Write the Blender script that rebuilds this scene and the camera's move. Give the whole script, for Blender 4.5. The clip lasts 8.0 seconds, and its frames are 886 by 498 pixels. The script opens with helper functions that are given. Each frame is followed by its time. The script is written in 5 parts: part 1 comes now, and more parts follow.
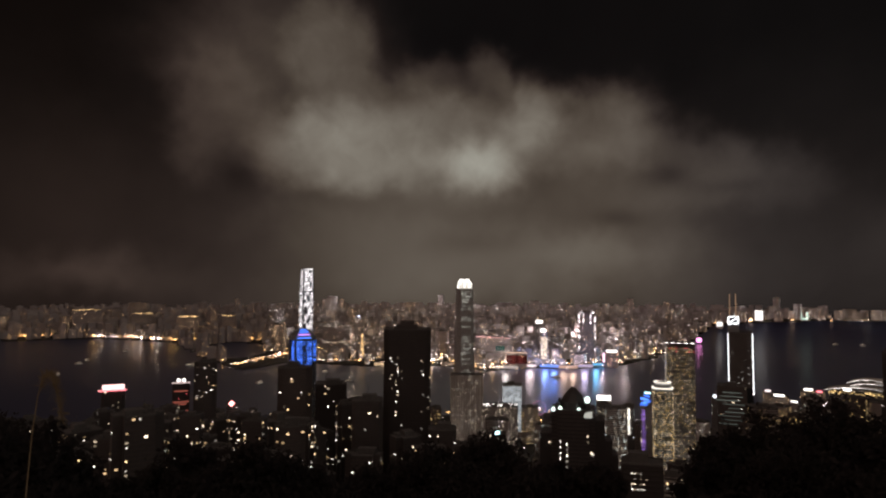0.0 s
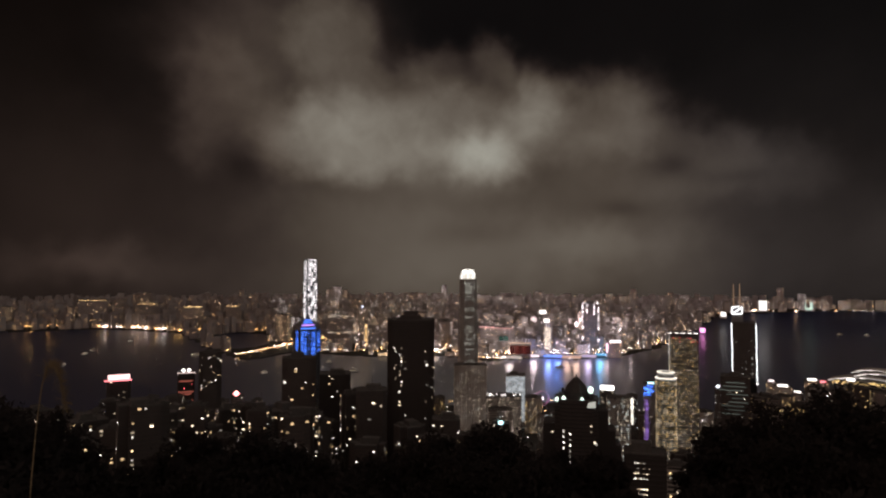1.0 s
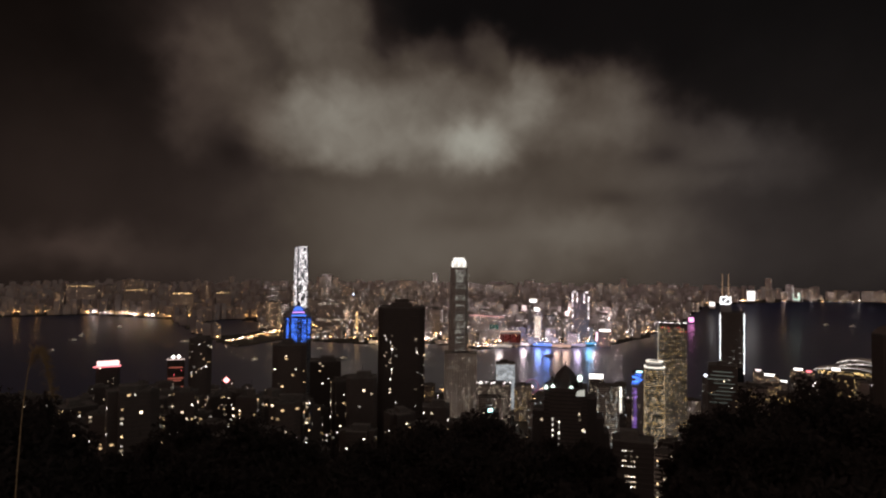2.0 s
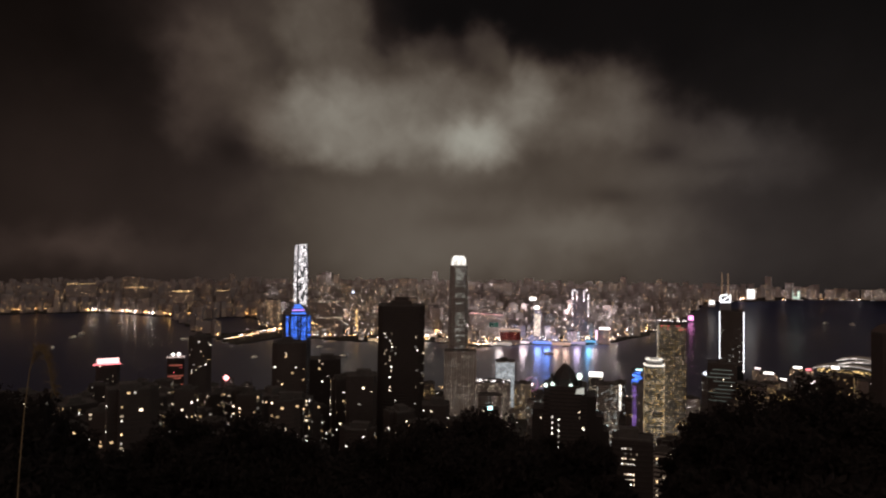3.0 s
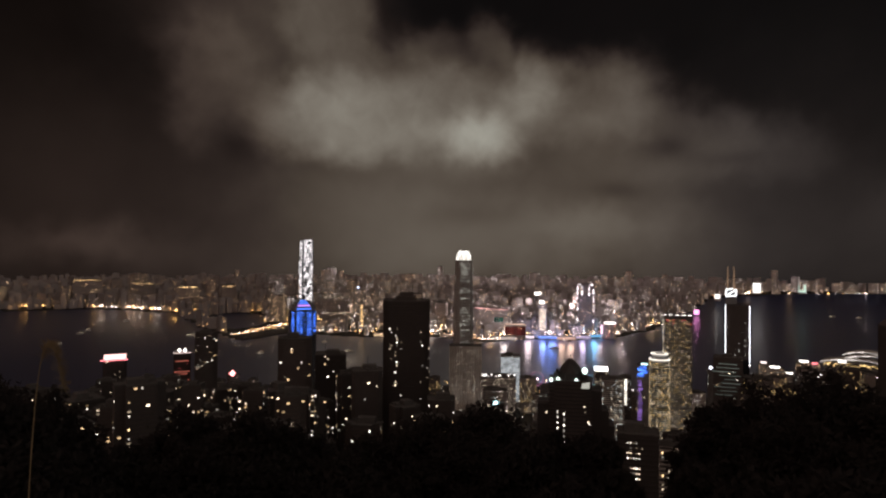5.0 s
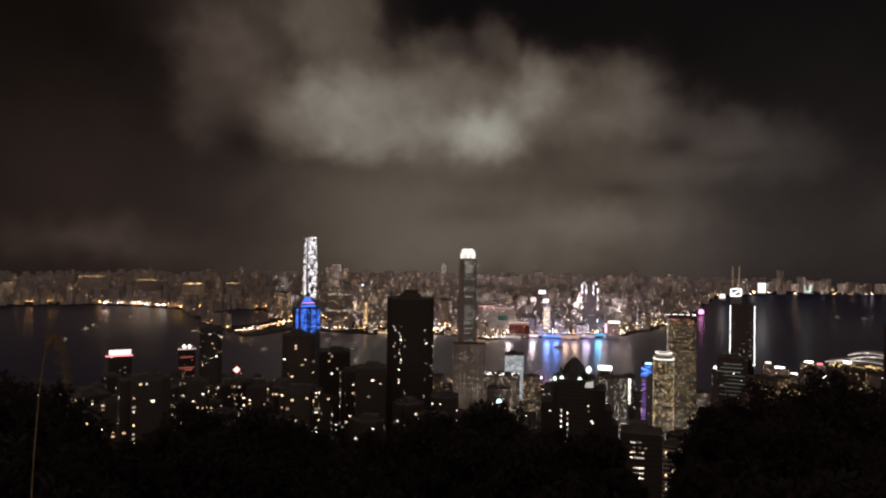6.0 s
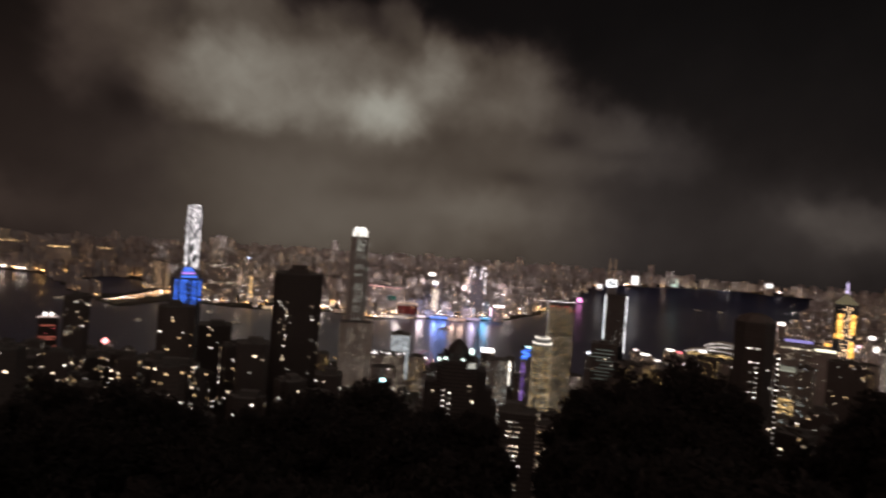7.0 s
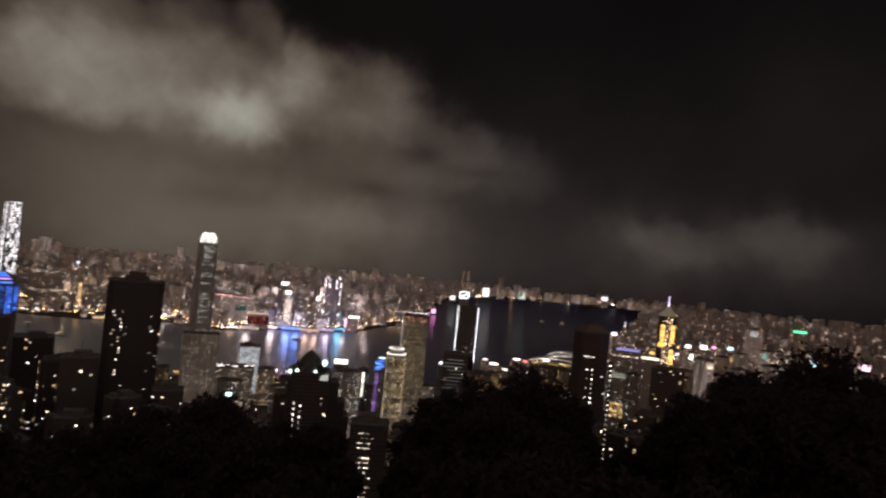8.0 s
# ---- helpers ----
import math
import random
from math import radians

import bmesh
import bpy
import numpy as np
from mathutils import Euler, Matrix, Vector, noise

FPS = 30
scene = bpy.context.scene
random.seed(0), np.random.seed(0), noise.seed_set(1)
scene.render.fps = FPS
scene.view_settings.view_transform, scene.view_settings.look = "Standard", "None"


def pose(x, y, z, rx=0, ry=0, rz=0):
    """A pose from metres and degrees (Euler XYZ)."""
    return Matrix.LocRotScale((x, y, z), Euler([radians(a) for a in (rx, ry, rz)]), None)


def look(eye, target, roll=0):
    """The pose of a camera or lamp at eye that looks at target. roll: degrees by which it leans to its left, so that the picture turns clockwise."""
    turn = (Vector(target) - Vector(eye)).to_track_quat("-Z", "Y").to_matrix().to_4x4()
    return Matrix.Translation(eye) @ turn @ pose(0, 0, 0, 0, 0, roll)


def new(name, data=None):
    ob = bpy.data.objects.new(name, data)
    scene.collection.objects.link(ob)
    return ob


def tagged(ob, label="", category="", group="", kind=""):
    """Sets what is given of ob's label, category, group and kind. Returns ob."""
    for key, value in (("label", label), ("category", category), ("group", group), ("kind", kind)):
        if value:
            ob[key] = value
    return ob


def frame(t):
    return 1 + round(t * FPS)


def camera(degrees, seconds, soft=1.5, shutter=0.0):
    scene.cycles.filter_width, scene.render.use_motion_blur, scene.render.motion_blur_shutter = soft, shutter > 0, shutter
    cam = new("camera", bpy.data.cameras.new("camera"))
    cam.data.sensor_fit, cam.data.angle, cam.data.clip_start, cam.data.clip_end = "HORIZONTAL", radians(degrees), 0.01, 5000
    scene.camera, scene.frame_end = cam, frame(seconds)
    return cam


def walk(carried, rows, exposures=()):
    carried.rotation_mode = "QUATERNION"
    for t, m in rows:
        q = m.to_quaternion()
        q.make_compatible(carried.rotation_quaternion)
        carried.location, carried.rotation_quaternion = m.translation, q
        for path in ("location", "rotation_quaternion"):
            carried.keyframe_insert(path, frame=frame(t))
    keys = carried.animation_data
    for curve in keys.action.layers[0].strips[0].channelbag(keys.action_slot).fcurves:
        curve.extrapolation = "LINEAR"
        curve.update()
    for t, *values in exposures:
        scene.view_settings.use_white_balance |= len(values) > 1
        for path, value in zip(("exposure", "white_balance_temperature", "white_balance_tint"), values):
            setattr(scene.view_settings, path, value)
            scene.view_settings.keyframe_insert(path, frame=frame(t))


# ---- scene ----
# A hillside lookout above a harbour city at night. x east, y north, z up, the lookout over the origin.
EYE = 396.0


def aim(t, bearing, pitch, roll, sway=0.0):
    """A row of the path: a hand-held turn on the spot, with a little sideways sway in metres."""
    b, p = radians(bearing), radians(pitch)
    eye = Vector((sway * math.cos(b), -sway * math.sin(b), EYE))
    way = Vector((math.sin(b) * math.cos(p), math.cos(b) * math.cos(p), math.sin(p)))
    return (t, look(eye, eye + way * 10, roll))


cam = camera(69.4, 8.0, soft=2.3, shutter=0.5)
walk(cam, [
    aim(0.0, 28.203, 3.293, 0.198),
    aim(0.5, 28.082, 2.785, 0.043),
    aim(1.0, 27.892, 2.439, 0.151, 0.01),
    aim(1.5, 28.648, 1.688, 0.483, 0.02),
    aim(3.0, 28.700, 1.207, 0.624, 0.01),
    aim(3.5, 28.653, 1.017, 0.504),
    aim(4.0, 28.677, 1.087, 0.514),
    aim(4.5, 28.538, 0.927, 0.354),
    aim(6.0, 27.883, 0.580, 0.721, 0.01),
    aim(6.5, 30.522, 0.688, 2.649, 0.04),
    aim(7.0, 37.550, -0.814, 4.106, 0.12),
    aim(7.5, 45.188, 0.041, 5.468, 0.22),
    aim(8.0, 50.215, 1.208, 5.495, 0.28),
], exposures=((0.0, 0.62), (8.0, 0.62)))

# ---- the night sky: cloud lit from below by the city ----
world = bpy.data.worlds.new("night_sky")
scene.world = world
world.use_nodes = True
wt = world.node_tree
wt.nodes.clear()


def wmath(op, a, b=None, c=None):
    n = wt.nodes.new("ShaderNodeMath")
    n.operation = op
    for i, v in enumerate((a, b, c)):
        if v is None:
            continue
        if isinstance(v, (int, float)):
            n.inputs[i].default_value = v
        else:
            wt.links.new(v, n.inputs[i])
    return n.outputs[0]


def wnoise(vec, scale, detail, rough, distort=0.0):
    n = wt.nodes.new("ShaderNodeTexNoise")
    wt.links.new(vec, n.inputs["Vector"])
    n.inputs["Scale"].default_value, n.inputs["Detail"].default_value = scale, detail
    n.inputs["Roughness"].default_value, n.inputs["Distortion"].default_value = rough, distort
    return n


sky_dir = wt.nodes.new("ShaderNodeTexCoord").outputs["Generated"]
sep = wt.nodes.new("ShaderNodeSeparateXYZ")
wt.links.new(sky_dir, sep.inputs[0])
az = wmath("MULTIPLY", wmath("ARCTAN2", sep.outputs[0], sep.outputs[1]), 57.2958)
el = wmath("MULTIPLY", wmath("ARCSINE", sep.outputs[2]), 57.2958)
# billows at two sizes push the cloud edges about
az_w, el_w = az, el
for w_scale, w_az, w_el in ((8.0, 5.5, 4.5), (24.0, 2.2, 2.0)):
    warp = wt.nodes.new("ShaderNodeSeparateColor")
    wt.links.new(wnoise(sky_dir, w_scale, 3, 0.5).outputs["Color"], warp.inputs[0])
    az_w = wmath("ADD", az_w, wmath("MULTIPLY_ADD", warp.outputs[0], w_az, -w_az / 2))
    el_w = wmath("ADD", el_w, wmath("MULTIPLY_ADD", warp.outputs[1], w_el, -w_el / 2))


def mass(a, e, sa, se, firm=1.0, still=False):
    """A mass of cloud round bearing a and elevation e, from 1 in its middle to 0; firm: how sudden its edge is."""
    u = wmath("MULTIPLY_ADD", az if still else az_w, 1 / sa, -a / sa)
    v = wmath("MULTIPLY_ADD", el if still else el_w, 1 / se, -e / se)
    d = wmath("MULTIPLY_ADD", u, u, wmath("MULTIPLY", v, v))
    if firm != 1.0:
        d = wmath("POWER", d, firm)
    return wmath("POWER", 0.3679, d)


cloud = 0.0
for a, e, sa, se, amount, firm in (
    (13.4, 19.4, 8.6, 5.8, 0.021, 1.5), (18.2, 19.8, 4.2, 4.4, 0.024, 3.0), (8.6, 13.8, 4.4, 5.2, 0.018, 2.0), (19.6, 11.8, 8.2, 3.9, 0.044, 3.0),
    (26.6, 12.2, 10.1, 4.6, 0.040, 2.4), (30.8, 10.8, 3.5, 2.6, 0.100, 1.4), (16.5, 11.9, 3.5, 2.8, 0.015, 1.5), (35.8, 14.8, 3.5, 2.8, 0.052, 1.4),
    (25.2, 16.2, 5.1, 2.4, 0.030, 1.5), (32.3, 18.4, 1.8, 1.8, 0.020, 1.5), (27.7, 18.8, 2.6, 1.4, 0.012, 1.3), (40.3, 13.3, 6.1, 3.9, 0.031, 2.6),
    (44.6, 14.9, 2.8, 2.2, 0.012, 1.4), (46.4, 9.4, 8.3, 3.6, 0.017, 2.2), (55.1, 8.7, 5.0, 2.6, 0.009, 1.5),
    (69.6, 3.4, 4.6, 1.7, 0.015, 1.3), (78.0, 4.2, 3.6, 1.9, 0.014, 1.3),
):
    cloud = wmath("MULTIPLY_ADD", mass(a, e, sa, se, firm), amount, cloud)
veil = 0.0020
for a, e, sa, se, amount in (
    (30.0, 3.0, 16.5, 6.8, 0.048), (41.8, 2.8, 6.9, 1.9, 0.021), (48.7, 3.9, 8.0, 4.7, 0.008), (17.3, 5.8, 6.0, 4.0, 0.008), (29.4, -1.0, 31.4, 3.0, 0.010),
    (-0.7, 1.0, 6.0, 1.4, 0.012), (-4.1, 6.0, 11.0, 8.2, 0.0060), (68.0, 2.6, 11.0, 4.2, 0.013), (66.0, 11.0, 16.0, 7.0, 0.0022), (84.0, 2.6, 8.0, 3.4, 0.004), (80.0, 12.1, 7.1, 6.2, 0.002),
):
    veil = wmath("MULTIPLY_ADD", mass(a, e, sa, se), amount, veil)
billow = wmath("MULTIPLY_ADD", wnoise(sky_dir, 9.0, 4, 0.5, 0.3).outputs[0], 0.8, 0.62)
wisp = wmath("MULTIPLY_ADD", wnoise(sky_dir, 26.0, 4, 0.5, 0.5).outputs[0], 0.5, 0.77)
broad = wmath("MULTIPLY_ADD", wnoise(sky_dir, 5.0, 3, 0.5).outputs[0], 0.7, 0.65)
glow = wmath("ADD", wmath("MULTIPLY", wmath("MULTIPLY", cloud, 1.32), wmath("MULTIPLY", billow, wisp)), wmath("MULTIPLY", wmath("MULTIPLY", veil, 1.42), broad))
# gaps between the billows
for a, e, sa, se, depth in ((47.8, 9.3, 1.7, 1.0, 0.40), (9.9, 9.8, 2.6, 2.2, 0.55), (43.7, 5.9, 2.6, 0.8, 0.30), (30.8, 3.8, 4.1, 1.0, 0.2), (52.5, 8.2, 2.6, 0.6, 0.2), (39.5, 15.2, 1.2, 0.8, 0.3)):
    glow = wmath("MULTIPLY", glow, wmath("MULTIPLY_ADD", mass(a, e, sa, se, 1.0, True), -depth, 1.0))
# the same city-lit cloud cover goes on overhead and over the hill behind
ahead = wmath("ADD", wmath("MULTIPLY", sep.outputs[0], 0.60), wmath("MULTIPLY_ADD", sep.outputs[1], 0.77, wmath("MULTIPLY", sep.outputs[2], 0.15)))
cover = wmath("MINIMUM", wmath("MAXIMUM", wmath("MULTIPLY_ADD", ahead, -2.0, 1.0), 0.0), 1.0)
glow = wmath("ADD", glow, wmath("MULTIPLY", wmath("MULTIPLY", cover, broad), 0.125))

tint = wt.nodes.new("ShaderNodeValToRGB")
tint.color_ramp.elements[0].position, tint.color_ramp.elements[0].color = 0.0, (1.0, 0.88, 0.92, 1)
tint.color_ramp.elements[1].position, tint.color_ramp.elements[1].color = 0.20, (1.0, 0.95, 0.81, 1)
for place_at, hue in ((0.008, (1.0, 0.70, 0.62, 1)), (0.04, (1.0, 0.77, 0.60, 1)), (0.09, (1.0, 0.85, 0.69, 1))):
    tint.color_ramp.elements.new(place_at).color = hue
wt.links.new(glow, tint.inputs[0])
# over the open water the cloud is lit less by street lamps and keeps a cooler grey
cooler = wt.nodes.new("ShaderNodeMix")
cooler.data_type = "RGBA"
cooler.inputs[7].default_value = (1.0, 0.88, 0.86, 1)
wt.links.new(wmath("MINIMUM", wmath("MAXIMUM", wmath("MULTIPLY_ADD", az, 0.04, -1.7), 0.0), 0.5), cooler.inputs[0])
# and over the container port it takes the amber of the quay lamps
redder = wt.nodes.new("ShaderNodeMix")
redder.data_type = "RGBA"
redder.inputs[7].default_value = (1.0, 0.65, 0.53, 1)
wt.links.new(wmath("MINIMUM", wmath("MAXIMUM", wmath("MULTIPLY_ADD", az, -0.05, 0.75), 0.0), 0.9), redder.inputs[0])
wt.links.new(tint.outputs[0], redder.inputs[6])
wt.links.new(redder.outputs[2], cooler.inputs[6])
back = wt.nodes.new("ShaderNodeBackground")
wt.links.new(cooler.outputs[2], back.inputs[0])
wt.links.new(glow, back.inputs[1])
wt.links.new(back.outputs[0], wt.nodes.new("ShaderNodeOutputWorld").inputs[0])


# ---- fill lamps added to brighten the city walls across the harbour ----
def fill_lamp(bearing, r, height, power, color=(1.0, 0.66, 0.38)):
    lamp = bpy.data.lights.new("fill_lamp", "POINT")
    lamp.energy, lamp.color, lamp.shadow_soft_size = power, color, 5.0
    ob = new("fill_lamp", lamp)
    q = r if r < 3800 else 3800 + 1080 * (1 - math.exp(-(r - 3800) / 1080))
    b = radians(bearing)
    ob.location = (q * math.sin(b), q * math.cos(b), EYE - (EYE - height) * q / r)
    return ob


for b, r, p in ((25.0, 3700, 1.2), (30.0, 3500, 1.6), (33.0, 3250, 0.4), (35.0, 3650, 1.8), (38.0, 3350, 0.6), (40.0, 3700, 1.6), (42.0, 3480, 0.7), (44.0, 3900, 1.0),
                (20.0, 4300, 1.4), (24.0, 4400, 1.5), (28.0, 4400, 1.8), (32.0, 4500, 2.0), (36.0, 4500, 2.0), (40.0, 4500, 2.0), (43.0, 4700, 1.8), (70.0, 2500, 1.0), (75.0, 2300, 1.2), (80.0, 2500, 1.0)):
    fill_lamp(b, r, 50 if r < 3500 else 85, p * 180000, (1.0, 0.83, 0.84) if b > 26 else (1.0, 0.72, 0.48))
# lamps added to brighten the business district's walls on the near shore
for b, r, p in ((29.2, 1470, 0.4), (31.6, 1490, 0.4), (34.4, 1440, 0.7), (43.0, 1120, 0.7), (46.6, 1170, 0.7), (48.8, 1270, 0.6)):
    fill_lamp(b, r, 50, p * 20000, (1.0, 0.84, 0.76))
# coloured lamps added along the piers to streak the water
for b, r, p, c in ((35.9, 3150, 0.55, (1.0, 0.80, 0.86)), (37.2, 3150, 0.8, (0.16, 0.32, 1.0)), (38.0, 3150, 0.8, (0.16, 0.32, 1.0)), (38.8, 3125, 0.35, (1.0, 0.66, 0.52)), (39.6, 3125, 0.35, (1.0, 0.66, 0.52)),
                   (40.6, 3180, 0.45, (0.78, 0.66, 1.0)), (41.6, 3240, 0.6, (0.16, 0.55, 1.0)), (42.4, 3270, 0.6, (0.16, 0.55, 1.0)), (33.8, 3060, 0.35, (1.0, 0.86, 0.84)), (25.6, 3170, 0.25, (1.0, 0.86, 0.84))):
    fill_lamp(b, r - 15, 46, p * 190000, c).data.shadow_soft_size = 14.0


# ---- materials ----
def surface(name, color, rough=0.8, metal=0.0, grain=0.5, patch=0.05, amount=0.25, bump=0.0, each=0.0):
    """A worn surface: fine grain and broad stains on one base colour."""
    m = bpy.data.materials.new(name)
    m.use_nodes = True
    nt = m.node_tree
    p = nt.nodes["Principled BSDF"]
    p.inputs["Roughness"].default_value, p.inputs["Metallic"].default_value = rough, metal
    co = nt.nodes.new("ShaderNodeTexCoord").outputs["Object"]
    mixed = None
    for scale, detail in ((grain, 4), (patch, 3)):
        n = nt.nodes.new("ShaderNodeTexNoise")
        n.inputs["Scale"].default_value, n.inputs["Detail"].default_value = scale, detail
        nt.links.new(co, n.inputs["Vector"])
        k = nt.nodes.new("ShaderNodeMath")
        k.operation = "MULTIPLY_ADD"
        k.inputs[1].default_value, k.inputs[2].default_value = 2 * amount, 1 - amount
        nt.links.new(n.outputs[0], k.inputs[0])
        if mixed is None:
            mixed = k.outputs[0]
        else:
            j = nt.nodes.new("ShaderNodeMath")
            j.operation = "MULTIPLY"
            nt.links.new(mixed, j.inputs[0]), nt.links.new(k.outputs[0], j.inputs[1])
            mixed = j.outputs[0]
        if bump and scale == grain:
            b = nt.nodes.new("ShaderNodeBump")
            b.inputs["Strength"].default_value = bump
            nt.links.new(n.outputs[0], b.inputs["Height"])
            nt.links.new(b.outputs[0], p.inputs["Normal"])
    if each:
        info = nt.nodes.new("ShaderNodeObjectInfo")
        k = nt.nodes.new("ShaderNodeMath")
        k.operation = "MULTIPLY_ADD"
        k.inputs[1].default_value, k.inputs[2].default_value = 2 * each, 1 - each
        nt.links.new(info.outputs["Random"], k.inputs[0])
        j = nt.nodes.new("ShaderNodeMath")
        j.operation = "MULTIPLY"
        nt.links.new(mixed, j.inputs[0]), nt.links.new(k.outputs[0], j.inputs[1])
        mixed = j.outputs[0]
    v = nt.nodes.new("ShaderNodeVectorMath")
    v.operation = "SCALE"
    v.inputs[0].default_value = color
    nt.links.new(mixed, v.inputs["Scale"])
    nt.links.new(v.outputs[0], p.inputs["Base Color"])
    return m


def lit(name, color, strength, vary=0.6, whole=False, sample=False):
    """Something that gives off light. vary: how unlike one another the lamps or rooms are; whole: varied object by object."""
    m = bpy.data.materials.new(name)
    m.use_nodes = True
    nt = m.node_tree
    nt.nodes.clear()
    e = nt.nodes.new("ShaderNodeEmission")
    e.inputs[0].default_value = (*color, 1)
    if whole:
        r = nt.nodes.new("ShaderNodeObjectInfo").outputs["Random"]
    else:
        r = nt.nodes.new("ShaderNodeNewGeometry").outputs["Random Per Island"]
    q = nt.nodes.new("ShaderNodeMath")
    q.operation = "POWER"
    q.inputs[1].default_value = 2.0
    nt.links.new(r, q.inputs[0])
    k = nt.nodes.new("ShaderNodeMath")
    k.operation = "MULTIPLY_ADD"
    k.inputs[1].default_value, k.inputs[2].default_value = strength * vary * 3, strength * (1 - vary)
    nt.links.new(q.outputs[0], k.inputs[0])
    nt.links.new(k.outputs[0], e.inputs[1])
    nt.links.new(e.outputs[0], nt.nodes.new("ShaderNodeOutputMaterial").inputs[0])
    m.cycles.emission_sampling = "AUTO" if sample else "NONE"
    return m


# near walls darkened in colour, as contrast to the hazed far walls
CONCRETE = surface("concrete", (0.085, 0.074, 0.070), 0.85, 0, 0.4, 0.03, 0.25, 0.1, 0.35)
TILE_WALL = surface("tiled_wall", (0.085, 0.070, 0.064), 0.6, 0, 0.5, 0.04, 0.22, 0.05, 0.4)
PALE_WALL = surface("pale_wall", (0.58, 0.55, 0.50), 0.7, 0, 0.4, 0.05, 0.2, 0.05, 0.3)
STEEL = surface("painted_steel", (0.28, 0.29, 0.30), 0.45, 0.6, 0.6, 0.05, 0.2)
# window colour paled to put the distance haze into far facades
HAZED_GLASS = surface("hazed_window", (0.30, 0.26, 0.24), 0.4, 0.0, 0.3, 0.03, 0.25, 0.0, 0.2)
# near-black base colour puts the hill tower's night shade into its walls
SILHOUETTE_CLAD = surface("silhouette_cladding", (0.045, 0.040, 0.040), 0.5, 0, 0.5, 0.05, 0.25, 0.05)
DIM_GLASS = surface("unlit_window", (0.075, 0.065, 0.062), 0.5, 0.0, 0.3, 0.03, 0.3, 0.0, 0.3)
GLASS = surface("dark_glass", (0.03, 0.035, 0.04), 0.12, 0.0, 0.3, 0.03, 0.3, 0.0, 0.3)
ROOF = surface("roof_felt", (0.12, 0.115, 0.11), 0.95, 0, 0.6, 0.06, 0.35, 0.2)
EARTH = surface("hillside_ground", (0.045, 0.042, 0.034), 0.95, 0, 0.15, 0.01, 0.4, 0.3)
BARK = surface("bark", (0.10, 0.075, 0.055), 0.95, 0, 6.0, 0.8, 0.4, 0.6)
LEAF = surface("leaves", (0.060, 0.053, 0.051), 0.95, 0, 3.0, 0.35, 0.15)
# leaves let light through, so that both their sides look alike
leaf_nodes = LEAF.node_tree
leaf_front = leaf_nodes.nodes["Principled BSDF"]
leaf_through = leaf_nodes.nodes.new("ShaderNodeBsdfTranslucent")
leaf_nodes.links.new(leaf_front.inputs["Base Color"].links[0].from_socket, leaf_through.inputs[0])
leaf_mix = leaf_nodes.nodes.new("ShaderNodeMixShader")
leaf_mix.inputs[0].default_value = 0.48
leaf_front.inputs["Specular IOR Level"].default_value = 0.15
leaf_nodes.links.new(leaf_front.outputs[0], leaf_mix.inputs[1])
leaf_nodes.links.new(leaf_through.outputs[0], leaf_mix.inputs[2])
leaf_nodes.links.new(leaf_mix.outputs[0], leaf_nodes.nodes["Material Output"].inputs[0])
STRAW = surface("dry_grass", (0.30, 0.23, 0.13), 0.8, 0, 20.0, 2.0, 0.3)
SOIL = surface("stone", (0.22, 0.21, 0.19), 0.9, 0, 0.8, 0.1, 0.3, 0.4)
# far walls paled, so that their colour stands in for haze
FAR_WALL = surface("weathered_hazed_render", (0.46, 0.425, 0.415), 0.8, 0, 0.2, 0.02, 0.12, 0.0, 0.14)
FAR_DIM = surface("dim_hazed_render", (0.36, 0.32, 0.31), 0.8, 0, 0.2, 0.02, 0.15, 0.0, 0.14)
HULL = surface("ship_paint", (0.35, 0.35, 0.36), 0.5, 0, 0.4, 0.05, 0.2)

WATER = bpy.data.materials.new("harbour_water")
WATER.use_nodes = True
wn = WATER.node_tree
wp = wn.nodes["Principled BSDF"]
wp.inputs["Base Color"].default_value = (0.045, 0.055, 0.11, 1)
wp.inputs["Roughness"].default_value = 0.31
wp.inputs["Specular Tint"].default_value = (0.92, 0.92, 1.0, 1)
wp.inputs["Specular IOR Level"].default_value = 1.0
wco = wn.nodes.new("ShaderNodeTexCoord").outputs["Object"]
wave_sum = None
for wscale, wstrength in ((0.035, 0.22), (0.008, 0.26)):
    n = wn.nodes.new("ShaderNodeTexNoise")
    n.inputs["Scale"].default_value, n.inputs["Detail"].default_value = wscale, 5
    wn.links.new(wco, n.inputs["Vector"])
    b = wn.nodes.new("ShaderNodeBump")
    b.inputs["Strength"].default_value, b.inputs["Distance"].default_value = wstrength, 2.0
    wn.links.new(n.outputs[0], b.inputs["Height"])
    if wave_sum:
        wn.links.new(wave_sum, b.inputs["Normal"])
    wave_sum = b.outputs[0]
wn.links.new(wave_sum, wp.inputs["Normal"])

WARM = (1.0, 0.78, 0.54)
AMBER = (1.0, 0.66, 0.34)
WHITE = (1.0, 0.90, 0.76)
ROOM = [lit("room_light_warm", WARM, 1.0, 0.85, True), lit("room_light_white", WHITE, 1.4, 0.85, True), lit("room_light_amber", AMBER, 0.7, 0.85, True)]
NEAR_ROOMS = [lit("flat_light_warm", WARM, 0.7, 0.8), lit("flat_light_white", WHITE, 0.8, 0.8)]
OFFICE_WARM = lit("office_light_warm", (1.0, 0.82, 0.60), 0.55, 0.8)
OFFICE_COOL = lit("office_light_cool", (0.88, 0.98, 0.96), 0.45, 0.8)
OFFICE_GOLD = lit("office_light_gold", (1.0, 0.66, 0.27), 0.6, 0.65)
FAR_WARM = lit("far_rooms_warm", (1.0, 0.64, 0.36), 1.7, 0.65)
